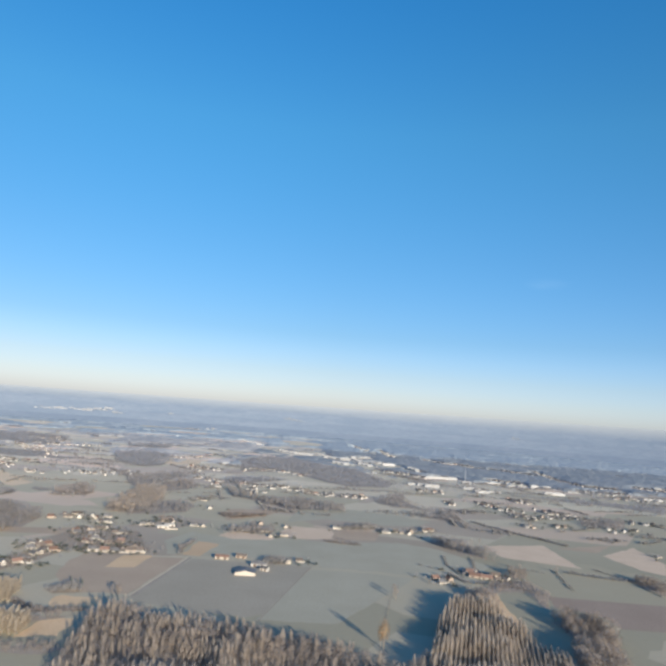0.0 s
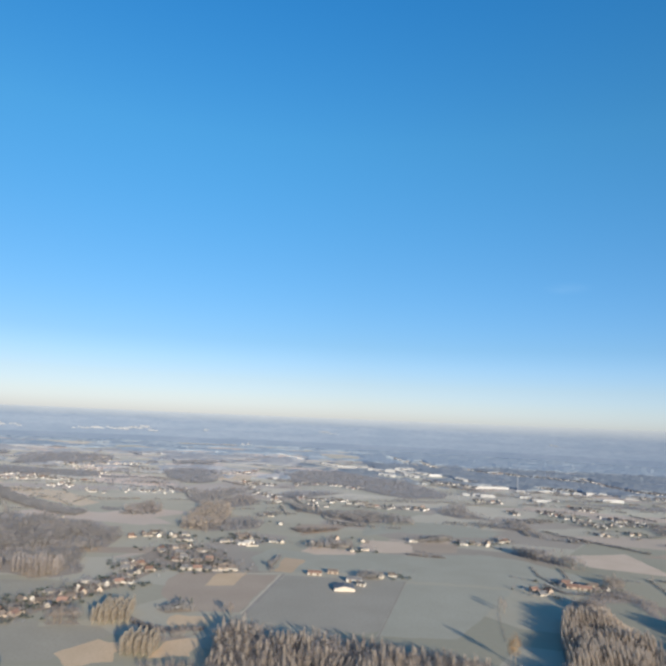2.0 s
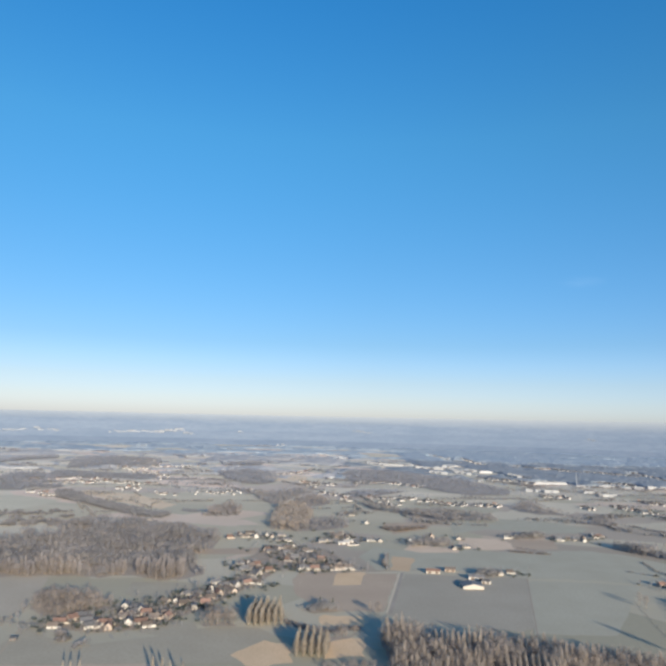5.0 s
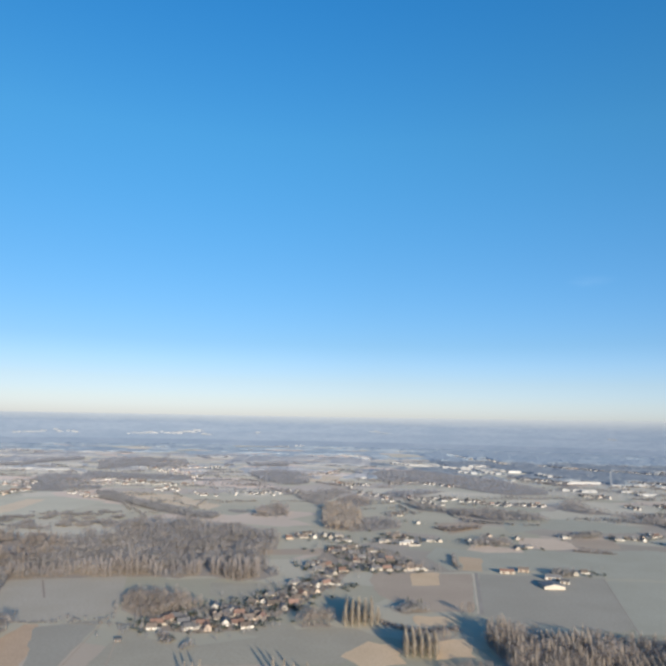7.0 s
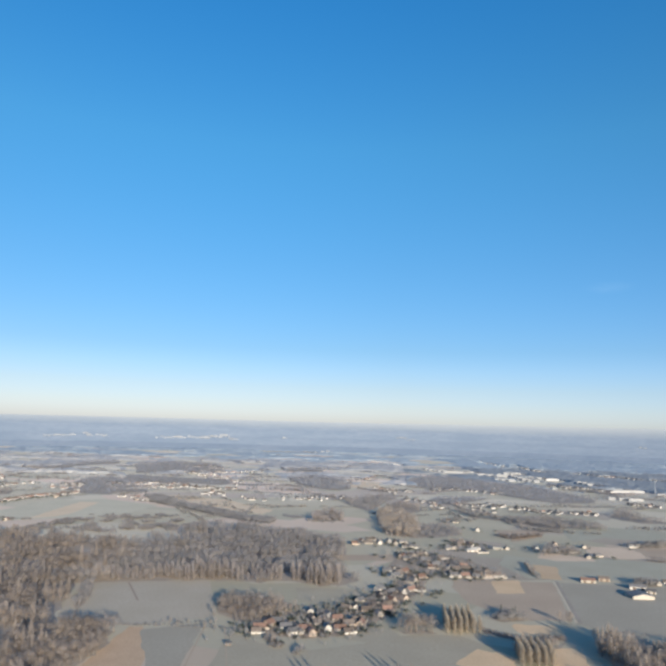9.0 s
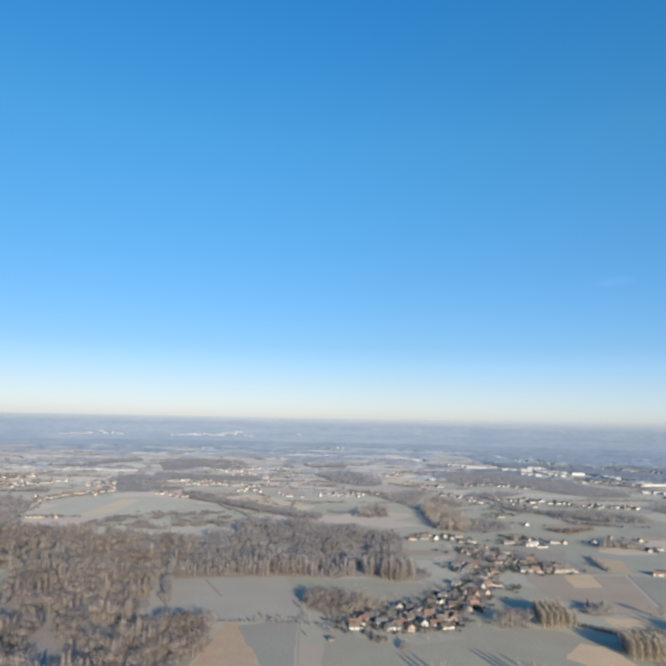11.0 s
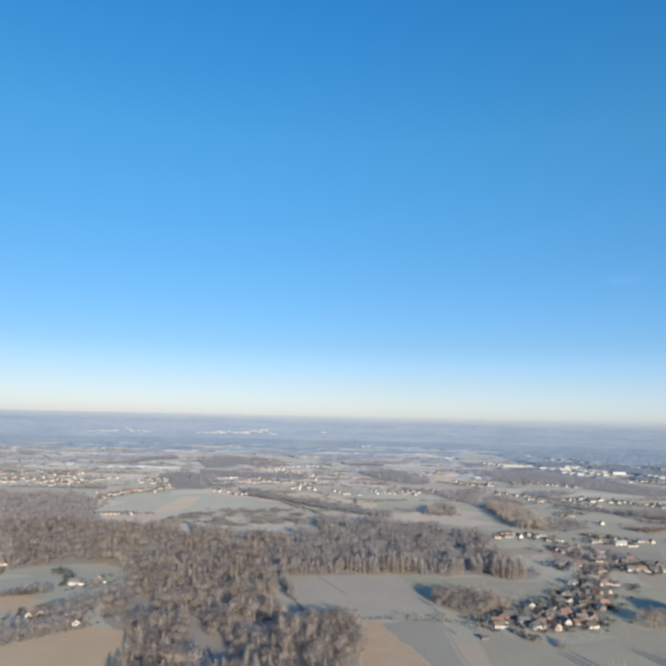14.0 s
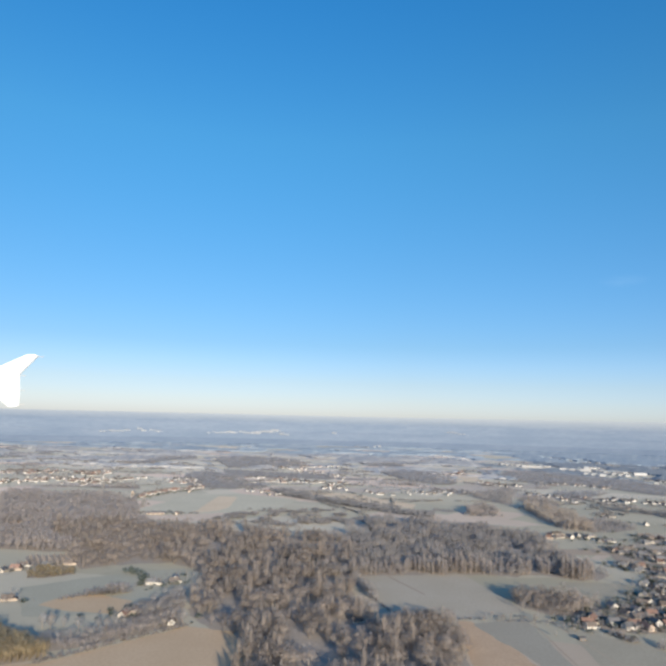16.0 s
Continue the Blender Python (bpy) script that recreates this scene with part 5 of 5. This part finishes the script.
def grove(poly, turn, height):
    """A small planted block of poplars, tree by tree."""
    for x, y in scatter(poly, 5.4, turn, 3.4, 0.1):
        ob = tree(2, x, y, height * rng.uniform(0.85, 1.12), rng.uniform(1.25, 1.7))
        tagged(ob, "slender leafless pale poplar in a small planted block", "tree", "poplars of the planted blocks")


for plot in ([(-294, 588), (-266, 594), (-263, 554), (-292, 546)], [(-245, 512), (-222, 516), (-219, 484), (-245, 482)]):
    TAKEN.append(plot)
    grove(plot, 1, 14.0)


def hedge(pts, label, h=3.0, mat=None, gap=2.2):
    spots = []
    for (ax, ay), (bx, by) in zip(pts, pts[1:]):
        n = max(2, int(math.hypot(bx - ax, by - ay) / gap))
        spots += [(ax + (bx - ax) * k / n, ay + (by - ay) * k / n) for k in range(n)]
    p = np.array(spots) + rng.normal(0, 0.7, (len(spots), 2))
    hh = h * rng.uniform(0.5, 1.4, len(p))
    ob = fill(p, hh, hh * 1.2, BUSH, mat or TWIGS_GREY, "hedge", label, category="hedge")
    ob["kind"] = ""
    del ob["kind"]
    return ob


hedge([(-569, 517), (-526, 524), (-478, 527), (-434, 525)], "low brown field hedge with gaps", 1.6)
hedge([(76, 679), (66, 627), (58, 566)], "thin leafless hedge along a ditch", 0.9)
hedge([(266, 1177), (313, 1096), (381, 1010)], "dark leafless hedgerow between fields", 4.0)
hedge([(308, 828), (354, 811), (417, 800), (520, 770)], "dark leafless hedgerow between meadows", 4.0)
hedge([(-622, 580), (-600, 525), (-547, 520), (-490, 540)], "low brown hedge round a meadow", 1.8)
hedge([(-168, 772), (-172, 800), (-168, 850)], "dark leafless hedge between fields", 4.0)
hedge([(1, 910), (23, 903), (53, 898)], "dark brown bushy bank along ploughland", 3.2, TWIGS, gap=1.3)
hedge([(-880, 505), (-866, 520), (-830, 540)], "dark hedge between meadows", 3.0)
hedge([(-820, 372), (-752, 462)], "brown hedge along a bare field", 3.0, TWIGS)
hedge([(-930, 1010), (-1000, 1000), (-1060, 985)], "dark hedge behind a farm shed", 4.0)
hedge([(150, 775), (165, 740), (215, 740), (240, 720)], "dark garden hedge of a farm", 3.5)

wood([(-437, 511), (-426, 508), (-402, 483), (-409, 477), (-424, 488)], "low dark brush below the village", 3.0, 3.6, BUSH, TWIGS_GREY, thin=0.5)
for line in [[(162, 872), (157, 819), (168, 762)], [(199, 873), (189, 796)], [(297, 837), (286, 739)], [(356, 860), (382, 813), (389, 743)], [(120, 812), (148, 789)]]:
    hedge(line, "low dark hedge between frosty fields", 2.2, HEDGE, gap=2.6)
for line in [[(281, 1141), (313, 1096), (345, 1062), (377, 1008)], [(349, 1286), (397, 1226), (449, 1212)], [(560, 1195), (595, 1132)], [(17, 935), (53, 908)], [(237, 845), (258, 823), (282, 816)], [(520, 1261), (562, 1217)]]:
    hedge(line, "dark leafless hedgerow between frosty fields", 2.4, gap=3.0)


# ---- far woods ----
def far_cover(x, y):
    """How thickly woods and hedgerows cover the far plain: above nought is wood."""
    a = noise.noise((x / 300, y / 230, 0.0)) + 0.45 * noise.noise((x / 110, y / 95, 5.0))
    bias = -0.20 + 0.30 * min(1, max(0, (y - 1500) / 2000)) + 0.55 * min(1, max(0, (x + 150) / 400)) * min(1, max(0, (y - 1700) / 500))
    return max(a + bias, 0.06 - 1.0 * abs(noise.noise((x / 170, y / 130, 9.0))) if y < 3200 else -1)


def canopy(x0, x1, y0, y1, cell, label, twigs, tops):
    """A closed, lumpy roof of far treetops over the covered cells, falling to the ground at its edges."""
    nx, ny = int((x1 - x0) / cell) + 1, int((y1 - y0) / cell) + 1
    tall = np.zeros((ny, nx))
    for j in range(ny):
        for i in range(nx):
            x, y = x0 + i * cell, y0 + j * cell
            near = y0 + 70 + 120 * noise.noise((x / 130, 2.0, 8.0)) + 50 * noise.noise((x / 35, 5.0, 8.0))
            if y > near and -0.85 * y - 500 < x < 0.62 * y + 80 and math.hypot(x + 290, y) < FLAT:
                c = far_cover(x, y)
                if c > 0:
                    tall[j, i] = (1.2 + tops * min(1.0, c / 0.22)) * (1 + 0.3 * noise.noise((x / 60, y / 60, 4.0)))
    pts = np.array([(x0 + i * cell, y0 + j * cell) for j in range(ny) for i in range(nx)])
    off = rng.uniform(-0.35, 0.35, pts.shape) * cell
    flat = tall.ravel()
    for poly in TAKEN:
        flat[inside(pts, poly)] = 0
    for x, y, r in HALL_SPOTS:
        flat[np.hypot(pts[:, 0] - x, (pts[:, 1] - y + 30) * 0.7) < r] = 0
    idx = np.arange(nx * ny).reshape(ny, nx)
    a, b, c, d = idx[:-1, :-1].ravel(), idx[:-1, 1:].ravel(), idx[1:, 1:].ravel(), idx[1:, :-1].ravel()
    keep = (flat[a] > 0) | (flat[b] > 0) | (flat[c] > 0) | (flat[d] > 0)
    tris = np.vstack([np.stack([a, b, c], -1)[keep], np.stack([a, c, d], -1)[keep]])
    z = np.where(flat > 0, flat * rng.uniform(0.76, 1.22, len(flat)), -0.6)
    ob = new("wood", soup("wood", np.column_stack([pts + off, z]), tris, twigs))
    return tagged(ob, label, "wood", kind="stuff")


def far_copses(y0, y1, gap, height, label, twigs):
    gx, gy = np.meshgrid(np.arange(-0.85 * y1 - 500, 0.62 * y1 + 60, gap), np.arange(y0, y1, gap))
    pts = np.stack([gx.ravel(), gy.ravel()], -1)
    pts = pts[(pts[:, 0] > -0.85 * pts[:, 1] - 480) & (pts[:, 0] < 0.62 * pts[:, 1] + 60)]
    pts += rng.uniform(-0.5, 0.5, pts.shape) * gap
    free = np.ones(len(pts), bool)
    for poly in TAKEN:
        free &= ~inside(pts, poly)
    pts = pts[free]
    pts = pts[[far_cover(x, y) > 0.02 for x, y in pts]]
    h = height * rng.uniform(0.6, 1.2, len(pts))
    return fill(pts, h, h * 1.2, BARE_FAR, twigs, "wood", label)


TAKEN += [[(-300, 560), (-290, 1120), (240, 1120), (240, 560)], [(-560, 480), (-560, 620), (-200, 1000), (-180, 480)], [(-1040, 960), (-1060, 1290), (-860, 1290), (-780, 960)], [(230, 850), (240, 1010), (520, 1060), (520, 850)]]


def hedgerows(y0, y1, n, height, label, twigs):
    """Broken rows of hedge trees along the field edges of the plain, with a few round copses."""
    spots = []
    for k in range(n):
        y = rng.uniform(y0, y1)
        x = rng.uniform(-0.78 * y - 420, 0.58 * y)
        if k % 4 == 3:
            r = rng.uniform(8, 30)
            spots += [(x + 2.2 * r * a, y + r * b) for a, b in rng.normal(0, 0.5, (int(r * 2.2), 2))]
            continue
        turn, d = radians(20 + rng.choice([0, 0, 0, 90]) + rng.uniform(-25, 25)), rng.uniform(40, 190)
        for i in range(int(d / 3.8)):
            if noise.noise((x / 40 + i * 0.17, y / 40, k * 0.7)) > -0.25:
                spots.append((x + (i * 3.8 - d / 2) * math.cos(turn) + rng.normal(0, 1.0), y + (i * 3.8 - d / 2) * math.sin(turn) + rng.normal(0, 1.0)))
    p = np.array(spots)
    free = np.ones(len(p), bool)
    for poly in TAKEN:
        free &= ~inside(p, poly)
    for x, y, r in HALL_SPOTS:
        free &= np.hypot(p[:, 0] - x, p[:, 1] - y) > 9
    p = p[free]
    h = height * rng.uniform(0.55, 1.3, len(p))
    return fill(p, h, h * 1.1, BUSH if y1 < 2000 else BUSH_FAR, twigs, "hedgerow_trees", label, category="hedgerow")


hedgerows(1000, 1500, 80, 4.6, "broken hedgerows and copses between frosty fields", HEDGE)
hedgerows(1500, 2100, 190, 6.0, "dark hedgerows and copses on the plain", TWIGS_GREY)
hedgerows(2100, 3000, 130, 7.5, "far hedgerows on the plain", FAR_TWIGS)
far_copses(1450, 1900, 12.0, 8.0, "scattered grey copses and hedgerows of the plain", FAR_TWIGS)
canopy(-2900, -300, 1840, 3060, 6.5, "closed haze-paled leafless woods of the western plain", WEST_HAZE_WOOD, 4.5)
canopy(-300, 1850, 1840, 3060, 6.5, "closed grey leafless woods of the far plain", HAZE_WOOD, 4.5)
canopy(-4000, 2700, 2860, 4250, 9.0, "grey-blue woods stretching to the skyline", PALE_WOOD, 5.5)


# ---- the aircraft's own wing tip, where it stands at the end of the flight ----
def wing_tip():
    root = tagged(new("aircraft_wing_tip"), "white aircraft wing tip with a swept upright fence", "wing tip")
    root.matrix_basis = pose(-598.5, -7.45, 155.8)
    outline = [(0.35, 0.71), (0.58, 0.72), (0.64, 0.69), (0.16, 0.19), (0.20, -0.20), (0.22, -0.63), (-0.03, -0.66), (-0.34, -0.44), (-0.72, -0.14), (-1.15, 0.02), (-0.42, 0.37)]
    n = len(outline)
    v = [(x, y, z) for y in (-0.035, 0.035) for x, z in outline]
    f = [tuple(range(n)), tuple(range(2 * n - 1, n - 1, -1))] + [(i, i + n, (i + 1) % n + n, (i + 1) % n) for i in range(n)]
    part("fence", mesh_of("fence", v, f, WHITE), root)
    # the last metres of the wing, thickest a third behind its leading edge
    v, f = [], []
    for y, lead, chord, drop in ((-0.036, -1.2, 1.0, 0.0), (-3.0, -2.75, 1.45, -0.12), (-6.5, -4.6, 2.0, -0.3)):
        th = chord * 0.06
        v += [(lead, y, drop), (lead + chord * 0.35, y, drop + th), (lead + chord, y, drop + 0.01), (lead + chord, y, drop - 0.01), (lead + chord * 0.35, y, drop - th)]
    for k in (0, 5):
        f += [(k + i, k + (i + 1) % 5, k + 5 + (i + 1) % 5, k + 5 + i) for i in range(5)]
    f += [(4, 3, 2, 1, 0), (10, 11, 12, 13, 14)]
    part("wing", mesh_of("wing", v, f, WHITE), root)
    for x, z in ((0.64, 0.67), (0.18, 0.16), (0.2, -0.22), (0.22, -0.6)):
        w, g = box_data(x - 0.01, x + 0.17, -0.008, 0.008, z - 0.008, z + 0.008)
        part("static_wick", mesh_of("static_wick", w, g, GREY_METAL), root, "thin dark static wick")


wing_tip()
